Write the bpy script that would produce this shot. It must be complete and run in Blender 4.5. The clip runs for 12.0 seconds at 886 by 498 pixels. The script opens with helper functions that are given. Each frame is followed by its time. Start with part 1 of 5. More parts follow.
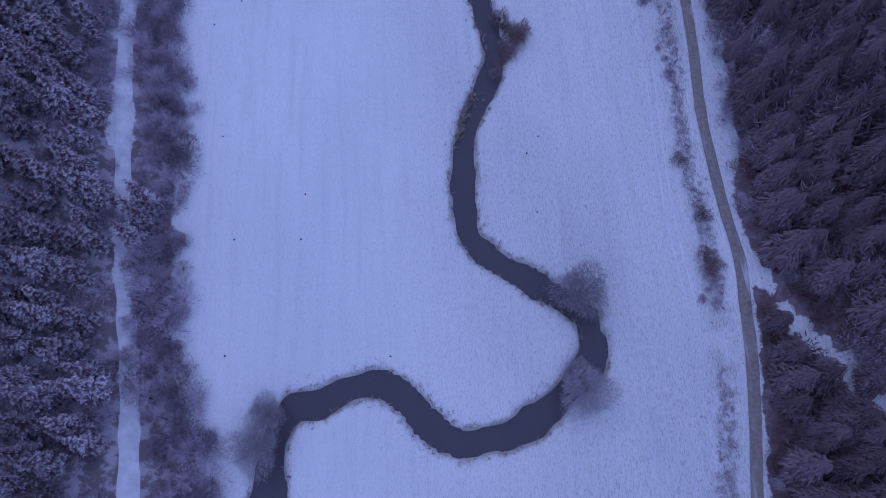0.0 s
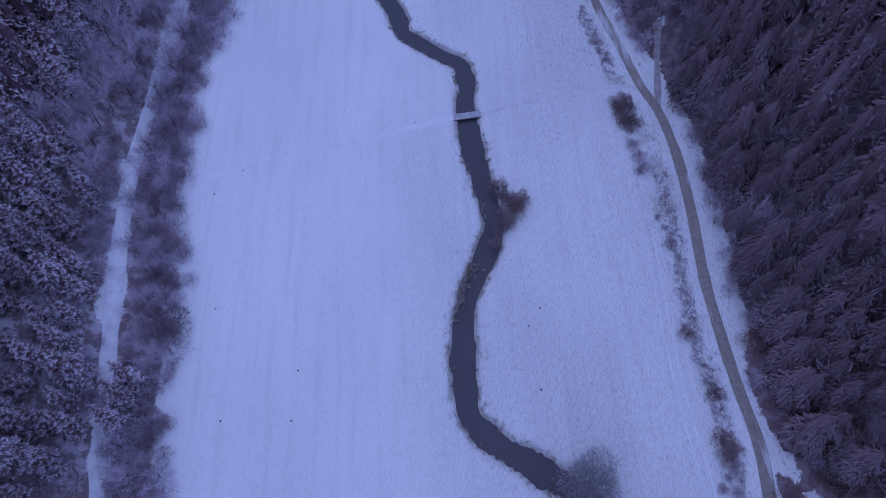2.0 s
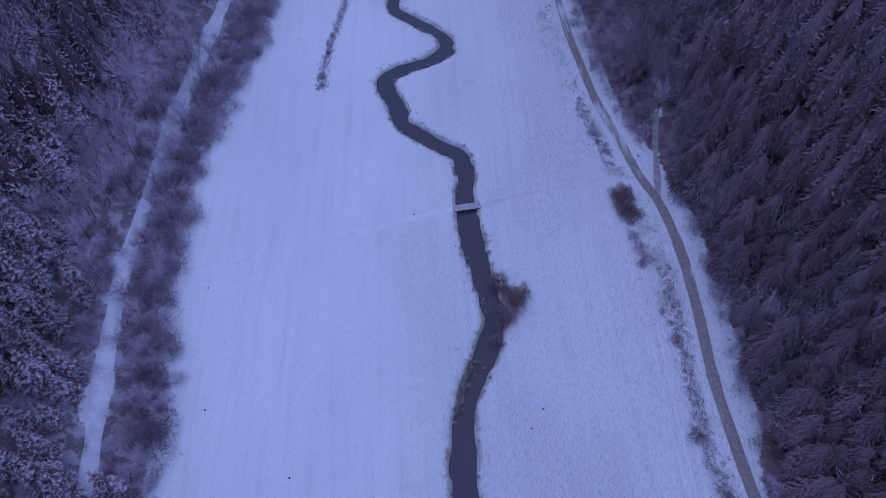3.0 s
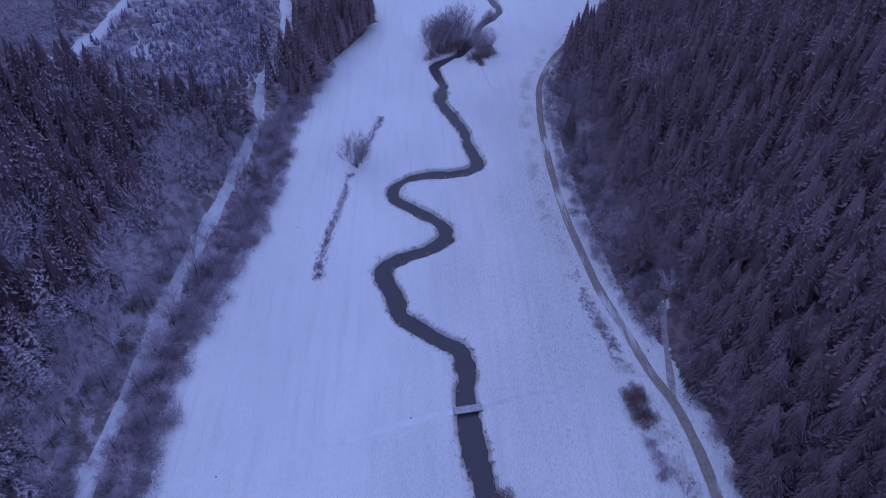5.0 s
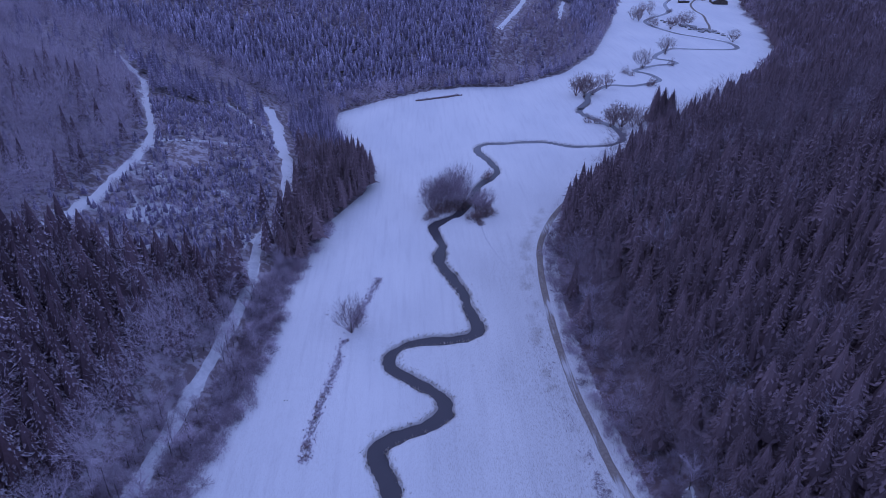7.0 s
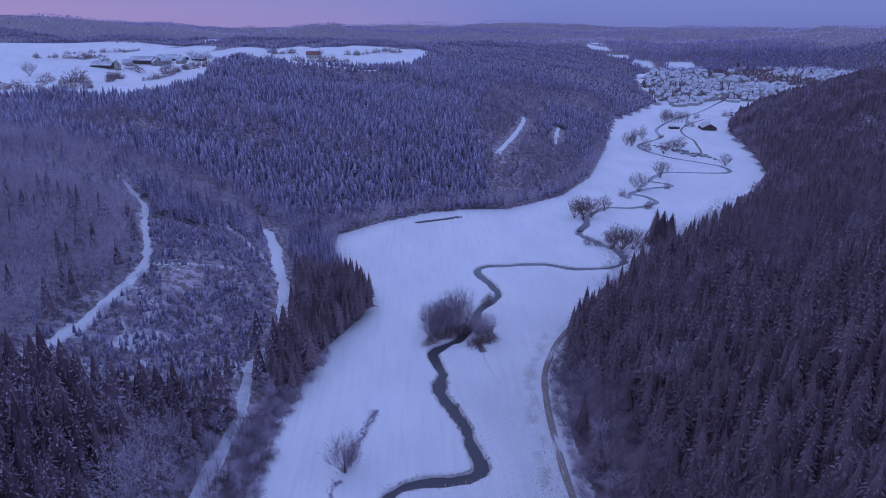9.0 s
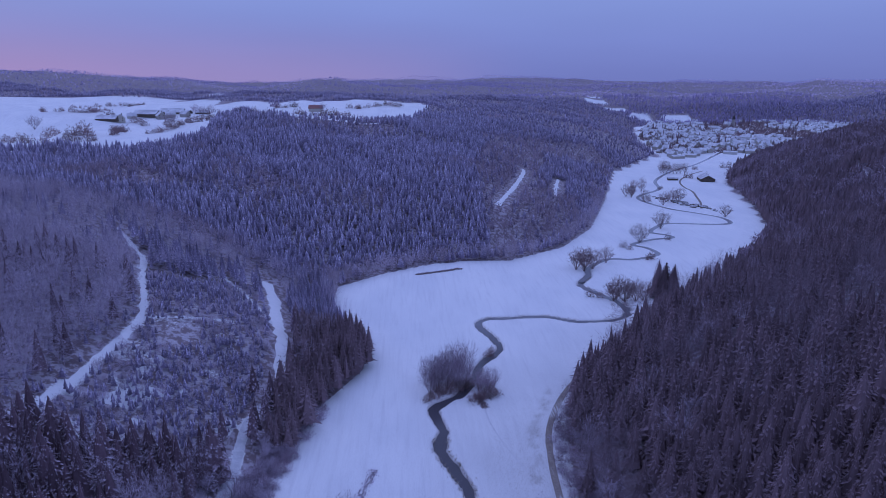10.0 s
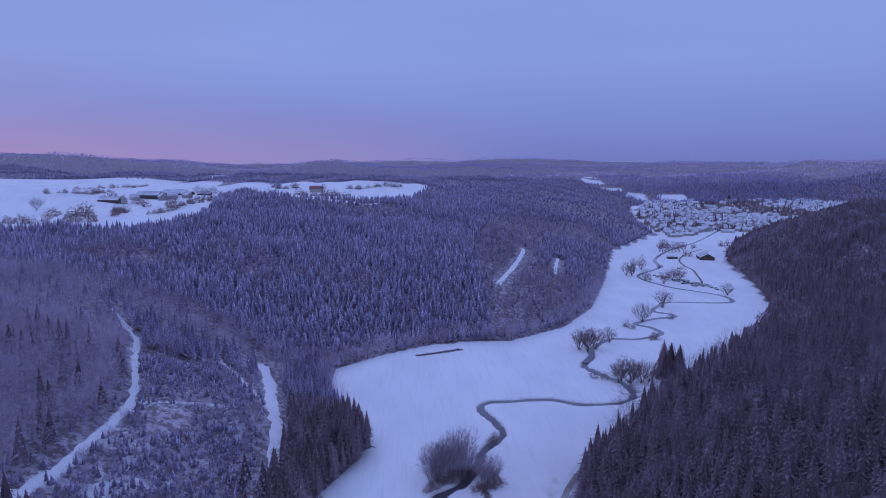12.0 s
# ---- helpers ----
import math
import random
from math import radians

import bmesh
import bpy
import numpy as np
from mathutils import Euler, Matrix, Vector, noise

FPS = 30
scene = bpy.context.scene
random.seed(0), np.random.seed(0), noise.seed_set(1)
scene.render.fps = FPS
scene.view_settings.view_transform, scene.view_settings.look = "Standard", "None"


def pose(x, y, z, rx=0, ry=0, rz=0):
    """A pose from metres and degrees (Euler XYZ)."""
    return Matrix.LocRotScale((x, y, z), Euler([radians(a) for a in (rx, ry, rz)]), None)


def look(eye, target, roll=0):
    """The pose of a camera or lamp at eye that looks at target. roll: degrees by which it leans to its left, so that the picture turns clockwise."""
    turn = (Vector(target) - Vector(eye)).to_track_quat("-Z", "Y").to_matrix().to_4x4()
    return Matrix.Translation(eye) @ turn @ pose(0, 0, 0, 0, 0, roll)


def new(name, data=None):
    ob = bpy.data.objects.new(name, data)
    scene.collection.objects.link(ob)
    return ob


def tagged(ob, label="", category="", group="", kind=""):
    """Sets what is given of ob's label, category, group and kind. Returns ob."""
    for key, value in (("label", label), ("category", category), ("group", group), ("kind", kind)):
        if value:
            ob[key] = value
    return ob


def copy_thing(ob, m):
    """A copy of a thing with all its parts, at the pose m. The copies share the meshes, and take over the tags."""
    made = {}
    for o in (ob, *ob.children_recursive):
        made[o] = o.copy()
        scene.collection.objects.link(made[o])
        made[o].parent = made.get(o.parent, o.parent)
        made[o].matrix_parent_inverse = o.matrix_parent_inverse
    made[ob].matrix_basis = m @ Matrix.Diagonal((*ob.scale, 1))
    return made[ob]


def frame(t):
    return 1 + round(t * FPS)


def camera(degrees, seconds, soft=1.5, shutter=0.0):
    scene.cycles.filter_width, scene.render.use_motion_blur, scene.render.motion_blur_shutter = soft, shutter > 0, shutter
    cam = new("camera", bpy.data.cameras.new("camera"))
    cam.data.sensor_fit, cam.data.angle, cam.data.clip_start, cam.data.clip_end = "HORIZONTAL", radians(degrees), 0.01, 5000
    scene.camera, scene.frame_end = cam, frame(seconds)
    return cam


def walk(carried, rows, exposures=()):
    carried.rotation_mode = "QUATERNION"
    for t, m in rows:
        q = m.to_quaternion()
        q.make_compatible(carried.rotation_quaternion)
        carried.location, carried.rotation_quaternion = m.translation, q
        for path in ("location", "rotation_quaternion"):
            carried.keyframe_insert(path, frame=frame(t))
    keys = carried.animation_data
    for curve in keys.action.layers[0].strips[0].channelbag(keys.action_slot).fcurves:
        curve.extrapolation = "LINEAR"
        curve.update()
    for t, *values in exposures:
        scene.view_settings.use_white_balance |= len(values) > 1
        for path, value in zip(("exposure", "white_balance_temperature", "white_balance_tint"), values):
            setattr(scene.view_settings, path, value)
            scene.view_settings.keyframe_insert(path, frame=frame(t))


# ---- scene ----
cam = camera(66.55, 12.0, soft=0.8)
# seconds, x, y, z, yaw to the left, pitch, roll
ROWS = [
    (0, 0.00, 0.00, 119.97, -2.61, -69.96, 0.04),
    (0.5, 0.09, 2.69, 119.93, -2.65, -67.70, 0.04),
    (1, 0.23, 5.44, 119.90, -2.69, -65.05, 0.05),
    (1.5, 0.38, 8.18, 119.92, -2.71, -62.55, 0.07),
    (2, 0.52, 11.09, 119.92, -2.75, -59.64, 0.08),
    (2.5, 0.70, 14.01, 119.95, -2.77, -56.86, 0.09),
    (3, 0.88, 17.06, 119.96, -2.80, -53.68, 0.09),
    (5, 1.57, 29.37, 119.93, -2.80, -40.41, 0.09),
    (5.5, 1.72, 32.45, 119.92, -2.82, -37.33, 0.09),
    (6, 1.84, 35.55, 119.92, -2.86, -34.10, 0.11),
    (6.5, 1.92, 38.61, 119.93, -2.90, -31.29, 0.13),
    (7, 1.98, 41.61, 119.96, -2.91, -28.34, 0.15),
    (7.5, 2.00, 44.19, 119.96, -2.93, -25.70, 0.17),
    (9.5, 1.77, 51.87, 120.03, -2.99, -16.29, 0.18),
    (10, 1.75, 53.39, 120.00, -2.97, -14.23, 0.14),
    (10.5, 1.73, 54.62, 119.89, -2.97, -12.40, 0.10),
    (11, 1.67, 55.71, 119.80, -2.98, -10.61, 0.06),
    (11.5, 1.54, 56.78, 119.79, -3.01, -9.09, 0.00),
    (12, 1.37, 57.86, 119.77, -3.04, -7.56, -0.04),
]
walk(cam, [(t, pose(x, y, z, 90 + pitch, 0, yaw) @ pose(0, 0, 0, 0, 0, roll)) for t, x, y, z, yaw, pitch, roll in ROWS])

# ---- light: a clouded winter dawn, blue from above, rosy low in the sky ahead ----
GLOW = Vector((-0.36, 0.93, 0.0)).normalized()
world = bpy.data.worlds.new("dawn_sky")
scene.world = world
world.use_nodes = True
wt = world.node_tree
wt.nodes.clear()
w_out = wt.nodes.new("ShaderNodeOutputWorld")
w_bg = wt.nodes.new("ShaderNodeBackground")
w_co = wt.nodes.new("ShaderNodeTexCoord")
w_xyz = wt.nodes.new("ShaderNodeSeparateXYZ")
w_ramp = wt.nodes.new("ShaderNodeValToRGB")
wt.links.new(w_co.outputs["Generated"], w_xyz.inputs[0])
wt.links.new(w_xyz.outputs["Z"], w_ramp.inputs[0])
SKY = [(0.0, (0.162, 0.200, 0.53)), (0.05, (0.184, 0.240, 0.605)), (0.14, (0.226, 0.312, 0.70)), (0.30, (0.235, 0.325, 0.725)), (1.0, (0.372, 0.474, 1.045))]
while len(w_ramp.color_ramp.elements) < len(SKY):
    w_ramp.color_ramp.elements.new(0.5)
for el, (at, col) in zip(w_ramp.color_ramp.elements, SKY):
    el.position, el.color = at, (*col, 1)
# rosy glow low in the sky
w_dot = wt.nodes.new("ShaderNodeVectorMath")
w_dot.operation = "DOT_PRODUCT"
w_dot.inputs[1].default_value = GLOW
wt.links.new(w_co.outputs["Generated"], w_dot.inputs[0])
w_near = wt.nodes.new("ShaderNodeMapRange")
w_near.interpolation_type = "SMOOTHSTEP"
w_near.inputs["From Min"].default_value, w_near.inputs["From Max"].default_value = 0.84, 1.0
wt.links.new(w_dot.outputs["Value"], w_near.inputs["Value"])
w_low = wt.nodes.new("ShaderNodeMapRange")
w_low.interpolation_type = "SMOOTHSTEP"
w_low.inputs["From Min"].default_value, w_low.inputs["From Max"].default_value = 0.095, -0.03
wt.links.new(w_xyz.outputs["Z"], w_low.inputs["Value"])
w_mul = wt.nodes.new("ShaderNodeMath")
w_mul.operation = "MULTIPLY"
wt.links.new(w_near.outputs[0], w_mul.inputs[0])
wt.links.new(w_low.outputs[0], w_mul.inputs[1])
w_mix = wt.nodes.new("ShaderNodeMix")
w_mix.data_type = "RGBA"
w_mix.inputs["B"].default_value = (0.300, 0.258, 0.56, 1)
wt.links.new(w_mul.outputs[0], w_mix.inputs["Factor"])
wt.links.new(w_ramp.outputs[0], w_mix.inputs["A"])
# thin cloud veil, and a little of a clear sky with its sun at the skyline
w_noise = wt.nodes.new("ShaderNodeTexNoise")
w_noise.inputs["Scale"].default_value, w_noise.inputs["Detail"].default_value = 1.6, 3
w_map = wt.nodes.new("ShaderNodeMapping")
w_map.inputs["Scale"].default_value = (1, 1, 5)
wt.links.new(w_co.outputs["Generated"], w_map.inputs[0])
wt.links.new(w_map.outputs[0], w_noise.inputs["Vector"])
w_var = wt.nodes.new("ShaderNodeMapRange")
w_var.inputs["To Min"].default_value, w_var.inputs["To Max"].default_value = 0.88, 1.12
wt.links.new(w_noise.outputs[0], w_var.inputs["Value"])
w_sc = wt.nodes.new("ShaderNodeVectorMath")
w_sc.operation = "SCALE"
wt.links.new(w_mix.outputs["Result"], w_sc.inputs[0])
wt.links.new(w_var.outputs[0], w_sc.inputs["Scale"])
w_sky = wt.nodes.new("ShaderNodeTexSky")
w_sky.sky_type, w_sky.sun_disc = "NISHITA", False
w_sky.sun_elevation, w_sky.sun_rotation = radians(1.0), radians(-31)
w_add = wt.nodes.new("ShaderNodeMix")
w_add.data_type, w_add.blend_type = "RGBA", "ADD"
w_add.inputs["Factor"].default_value = 0.003
wt.links.new(w_sc.outputs[0], w_add.inputs["A"])
wt.links.new(w_sky.outputs[0], w_add.inputs["B"])
wt.links.new(w_add.outputs["Result"], w_bg.inputs[0])
w_bg.inputs[1].default_value = 1.0
wt.links.new(w_bg.outputs[0], w_out.inputs[0])
sun = new("sun", bpy.data.lights.new("sun", "SUN"))
sun.data.energy, sun.data.angle, sun.data.color = 0.15, radians(40), (0.85, 0.75, 1.0)
sun.matrix_world = look((-60, 100, 90), (0, 0, 0))


# ---- materials ----
def material(name, rough=0.8, spec=0.2):
    m = bpy.data.materials.new(name)
    m.use_nodes = True
    b = m.node_tree.nodes["Principled BSDF"]
    b.inputs["Roughness"].default_value = rough
    b.inputs["Specular IOR Level"].default_value = spec
    return m, m.node_tree, b


def node(nt, kind, **values):
    n = nt.nodes.new(kind)
    for k, v in values.items():
        n.inputs[k.replace("_", " ")].default_value = v
    return n


def noise_tex(nt, scale, detail=2.0, stretch=None, rough=0.5):
    co = nt.nodes.new("ShaderNodeNewGeometry")
    n = node(nt, "ShaderNodeTexNoise", Scale=scale, Detail=detail, Roughness=rough)
    if stretch:
        mp = nt.nodes.new("ShaderNodeMapping")
        mp.inputs["Scale"].default_value = stretch
        nt.links.new(co.outputs["Position"], mp.inputs[0])
        nt.links.new(mp.outputs[0], n.inputs["Vector"])
    else:
        nt.links.new(co.outputs["Position"], n.inputs["Vector"])
    return n.outputs[0]


def attr(nt, name):
    a = nt.nodes.new("ShaderNodeAttribute")
    a.attribute_name = name
    return a.outputs["Fac"]


def ramp(nt, value, a, b, lo=0.0, hi=1.0, smooth=True):
    r = nt.nodes.new("ShaderNodeMapRange")
    if smooth:
        r.interpolation_type = "SMOOTHSTEP"
    for key, v in (("From Min", a), ("From Max", b), ("To Min", lo), ("To Max", hi)):
        if isinstance(v, (int, float)):
            r.inputs[key].default_value = v
        else:
            nt.links.new(v, r.inputs[key])
    nt.links.new(value, r.inputs["Value"])
    return r.outputs[0]


def maths(nt, op, a, b=0.0):
    m = nt.nodes.new("ShaderNodeMath")
    m.operation = op
    for i, v in enumerate((a, b)):
        if isinstance(v, (int, float)):
            m.inputs[i].default_value = v
        else:
            nt.links.new(v, m.inputs[i])
    return m.outputs[0]


def blend(nt, fac, a, b):
    m = nt.nodes.new("ShaderNodeMix")
    m.data_type = "RGBA"
    for key, v in (("Factor", fac), ("A", a), ("B", b)):
        if isinstance(v, tuple):
            m.inputs[key].default_value = (*v, 1)
        elif isinstance(v, (int, float)):
            m.inputs[key].default_value = v
        else:
            nt.links.new(v, m.inputs[key])
    return m.outputs["Result"]


def bump(nt, b, height, strength=0.4, distance=0.1):
    bp = node(nt, "ShaderNodeBump", Strength=strength, Distance=distance)
    nt.links.new(height, bp.inputs["Height"])
    nt.links.new(bp.outputs[0], b.inputs["Normal"])


def snow_ground():
    m, nt, b = material("snowy_ground", 0.75, 0.15)
    fine = noise_tex(nt, 3.6, 4.0, (1.0, 0.22, 1.0), 0.75)
    tiny = noise_tex(nt, 8.0, 3.0, (1.0, 0.26, 1.0), 0.7)
    broad = noise_tex(nt, 0.035, 4.0, (1.0, 0.5, 1.0))
    rows = noise_tex(nt, 0.9, 2.0, (1.0, 0.04, 1.0))
    stub = attr(nt, "stubble")
    amount = maths(nt, "MULTIPLY", stub, ramp(nt, broad, 0.3, 0.7, 0.75, 1.2))
    amount = maths(nt, "MULTIPLY", amount, ramp(nt, rows, 0.3, 0.7, 0.9, 1.1))
    speck = ramp(nt, maths(nt, "ADD", maths(nt, "MULTIPLY", fine, 0.6), maths(nt, "MULTIPLY", tiny, 0.4)), 0.46, 0.66)
    drift = noise_tex(nt, 0.5, 3.0, (1.0, 0.06, 1.0), 0.65)
    snow = blend(nt, ramp(nt, broad, 0.3, 0.7), (0.90, 0.91, 0.92), (0.82, 0.84, 0.87))
    snow = blend(nt, ramp(nt, drift, 0.45, 0.75, 0.0, 0.30), snow, (0.62, 0.62, 0.66))
    snow = blend(nt, ramp(nt, tiny, 0.48, 0.72, 0.0, 0.26), snow, (0.50, 0.48, 0.48))
    thin = blend(nt, maths(nt, "MULTIPLY", amount, 0.42), snow, (0.40, 0.375, 0.36))
    col = blend(nt, maths(nt, "MULTIPLY", speck, amount), thin, (0.33, 0.295, 0.27))
    # tall grass along the banks pokes through the snow
    bank = attr(nt, "bank")
    ragged = ramp(nt, maths(nt, "ADD", maths(nt, "MULTIPLY", tiny, 0.7), maths(nt, "MULTIPLY", fine, 0.5)), 0.42, 0.78)
    fr = ramp(nt, maths(nt, "SUBTRACT", bank, maths(nt, "MULTIPLY", ragged, 0.85)), 0.0, 0.22)
    col = blend(nt, maths(nt, "MULTIPLY", fr, 0.62), col, (0.24, 0.19, 0.17))
    # wood floor: leaf litter with snow between
    wood = ramp(nt, maths(nt, "ADD", attr(nt, "wood"), maths(nt, "MULTIPLY", maths(nt, "SUBTRACT", noise_tex(nt, 0.55, 4.0, None, 0.7), 0.5), 1.5)), 0.38, 0.62)
    patch = ramp(nt, noise_tex(nt, 0.35, 4.0, None, 0.65), 0.42, 0.60)
    litter = blend(nt, maths(nt, "MULTIPLY", ramp(nt, patch, 0.0, 1.0, 0.25, 1.0), attr(nt, "open")), (0.150, 0.094, 0.100), (0.54, 0.50, 0.56))
    col = blend(nt, wood, col, litter)
    nt.links.new(col, b.inputs["Base Color"])
    bump(nt, b, maths(nt, "ADD", fine, maths(nt, "MULTIPLY", noise_tex(nt, 0.25, 3.0), 2.0)), 0.5, 0.25)
    return m


def water_material():
    m, nt, b = material("river_water", 0.06, 0.5)
    b.inputs["IOR"].default_value = 1.33
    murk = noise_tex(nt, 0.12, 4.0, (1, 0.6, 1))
    # upstream the colour is painted greyer, for sky reflected at a low angle
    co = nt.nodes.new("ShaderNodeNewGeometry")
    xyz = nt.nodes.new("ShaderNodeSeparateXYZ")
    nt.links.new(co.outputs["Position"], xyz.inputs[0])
    sky_sheen = maths(nt, "ADD", ramp(nt, xyz.outputs["Y"], 240, 520), maths(nt, "MULTIPLY", maths(nt, "SUBTRACT", murk, 0.5), 0.5))
    nt.links.new(blend(nt, ramp(nt, sky_sheen, 0.1, 0.9), blend(nt, murk, (0.068, 0.064, 0.078), (0.100, 0.090, 0.102)), (0.25, 0.25, 0.28)), b.inputs["Base Color"])
    bump(nt, b, noise_tex(nt, 1.4, 3.0), 0.06, 0.05)
    return m


def foliage(name, dark, frost, snow_lo, snow_hi, tone=0.35, tip=1.0):
    m, nt, b = material(name, 0.85, 0.1)
    n = noise_tex(nt, 1.6, 2.0)
    patch = ramp(nt, noise_tex(nt, 0.16, 3.0), 0.3, 0.7, 0.7, 1.15)
    s = maths(nt, "MULTIPLY", maths(nt, "MULTIPLY", maths(nt, "POWER", attr(nt, "snow"), tip), patch), ramp(nt, n, 0.38, 0.62, snow_lo, snow_hi))
    info = nt.nodes.new("ShaderNodeObjectInfo")
    t = maths(nt, "FRACT", maths(nt, "ADD", attr(nt, "tone"), info.outputs["Random"]))
    s = maths(nt, "MULTIPLY", s, maths(nt, "ADD", maths(nt, "MULTIPLY", t, 2 * tone), 1 - tone))
    d2 = tuple(c * 1.9 for c in dark)
    col = blend(nt, s, blend(nt, t, dark, d2), frost)
    nt.links.new(col, b.inputs["Base Color"])
    return m


def plain(name, a, c, scale, rough=0.8, strength=0.3):
    m, nt, b = material(name, rough)
    n = noise_tex(nt, scale, 4.0, None, 0.65)
    nt.links.new(blend(nt, ramp(nt, n, 0.3, 0.7), a, c), b.inputs["Base Color"])
    bump(nt, b, n, strength, 0.05)
    return m


def house_paint():
    m, nt, b = material("house_render", 0.9)
    info = nt.nodes.new("ShaderNodeObjectInfo")
    r = nt.nodes.new("ShaderNodeValToRGB")
    cols = [(0.0, (0.50, 0.48, 0.45)), (0.3, (0.58, 0.57, 0.56)), (0.6, (0.36, 0.33, 0.31)), (0.8, (0.52, 0.49, 0.43)), (1.0, (0.28, 0.26, 0.26))]
    while len(r.color_ramp.elements) < len(cols):
        r.color_ramp.elements.new(0.5)
    for el, (at, c) in zip(r.color_ramp.elements, cols):
        el.position, el.color = at, (*c, 1)
    nt.links.new(info.outputs["Random"], r.inputs[0])
    nt.links.new(blend(nt, ramp(nt, noise_tex(nt, 1.0, 4.0), 0.3, 0.7, 0.0, 0.25), r.outputs[0], (0.3, 0.27, 0.24)), b.inputs["Base Color"])
    return m


def snowy_gravel():
    """Gravel worn brown by wheels, with trodden snow lying on in long patches."""
    m, nt, b = material("gravel_road", 0.85)
    grain = noise_tex(nt, 1.1, 4.0, None, 0.65)
    ruts = noise_tex(nt, 1.5, 2.0, (1.0, 0.05, 1.0), 0.6)
    stone = blend(nt, ramp(nt, grain, 0.3, 0.7), (0.235, 0.195, 0.175), (0.33, 0.285, 0.26))
    stone = blend(nt, ramp(nt, ruts, 0.5, 0.7, 0.0, 0.5), stone, (0.17, 0.14, 0.125))
    lies = maths(nt, "ADD", noise_tex(nt, 0.055, 3.0, (1.0, 0.6, 1.0)), maths(nt, "MULTIPLY", maths(nt, "SUBTRACT", ruts, 0.5), 0.35))
    nt.links.new(blend(nt, ramp(nt, lies, 0.54, 0.66, 0.0, 0.85), stone, (0.66, 0.66, 0.69)), b.inputs["Base Color"])
    bump(nt, b, grain, 0.3, 0.05)
    return m


SNOW = snow_ground()
WATER = water_material()
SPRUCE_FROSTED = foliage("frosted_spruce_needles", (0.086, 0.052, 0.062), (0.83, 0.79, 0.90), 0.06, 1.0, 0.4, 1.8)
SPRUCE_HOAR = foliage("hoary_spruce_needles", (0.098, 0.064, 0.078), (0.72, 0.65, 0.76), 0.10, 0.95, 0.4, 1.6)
# Rime, with blue-violet haze mixed into both the needle and frost colours.
SPRUCE_RIME_HAZE = foliage("rimed_hazy_spruce_needles", (0.118, 0.097, 0.150), (0.80, 0.74, 0.93), 0.22, 1.0)
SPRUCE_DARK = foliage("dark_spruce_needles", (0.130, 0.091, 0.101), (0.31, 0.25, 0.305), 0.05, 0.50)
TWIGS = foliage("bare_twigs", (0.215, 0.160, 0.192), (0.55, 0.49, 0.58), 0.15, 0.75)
TWIGS_DARK = foliage("dark_bare_twigs", (0.150, 0.108, 0.122), (0.42, 0.37, 0.44), 0.06, 0.55)
TWIGS_FROSTED = foliage("frosted_twigs", (0.275, 0.220, 0.265), (0.78, 0.71, 0.83), 0.25, 1.0)
SCRUB = foliage("brown_scrub", (0.165, 0.108, 0.110), (0.42, 0.36, 0.40), 0.06, 0.55)
SCRUB_RED = foliage("red_brown_scrub", (0.120, 0.066, 0.064), (0.34, 0.27, 0.30), 0.04, 0.45)
# Air haze is painted into these two as a paler violet base colour.
SPRUCE_HAZE = foliage("hazy_distant_spruce_needles", (0.205, 0.168, 0.290), (0.60, 0.54, 0.78), 0.20, 0.6, 0.12)
TWIGS_HAZE = foliage("hazy_distant_twigs", (0.40, 0.32, 0.43), (0.76, 0.68, 0.86), 0.25, 0.8, 0.15)
STRAW = foliage("dry_grass", (0.22, 0.17, 0.125), (0.7, 0.7, 0.72), 0.15, 0.75)
BARK = plain("bark", (0.07, 0.055, 0.045), (0.13, 0.11, 0.10), 2.0)
GRAVEL = plain("gravel_lane", (0.20, 0.165, 0.145), (0.30, 0.26, 0.235), 0.9)
ROAD_GRAVEL = snowy_gravel()
WHEEL_SNOW = plain("pressed_snow", (0.68, 0.69, 0.73), (0.80, 0.81, 0.84), 0.25)
TRACK_SNOW = plain("snowy_track", (0.62, 0.63, 0.67), (0.82, 0.83, 0.86), 0.35)
PATH_SNOW = plain("trodden_snow", (0.80, 0.81, 0.83), (0.86, 0.86, 0.88), 0.4)
PATH_FAINT = plain("lightly_trodden_snow", (0.74, 0.75, 0.785), (0.83, 0.835, 0.86), 0.25)
PATH_GREY = plain("trampled_snow_and_grass", (0.58, 0.58, 0.60), (0.70, 0.70, 0.72), 0.4)
RUT = plain("rutted_track", (0.27, 0.235, 0.235), (0.44, 0.41, 0.43), 0.6)
TWIGS_GREY = foliage("grey_willow_twigs", (0.210, 0.188, 0.204), (0.56, 0.53, 0.60), 0.15, 0.85)
PLANK = plain("weathered_planks", (0.16, 0.13, 0.11), (0.28, 0.25, 0.22), 1.5)
DECK_SNOW = plain("snow_on_deck", (0.34, 0.34, 0.37), (0.52, 0.52, 0.55), 1.2)
SOIL = plain("molehill_soil", (0.035, 0.026, 0.02), (0.07, 0.05, 0.04), 3.0)
ROOF_SNOW = plain("snowy_roof", (0.46, 0.46, 0.50), (0.78, 0.79, 0.83), 0.11)
ROOF_DARK = plain("dark_roof", (0.05, 0.045, 0.045), (0.12, 0.10, 0.10), 0.6)
PAINT = house_paint()
TIMBER = plain("barn_timber", (0.07, 0.055, 0.045), (0.15, 0.12, 0.10), 1.0)


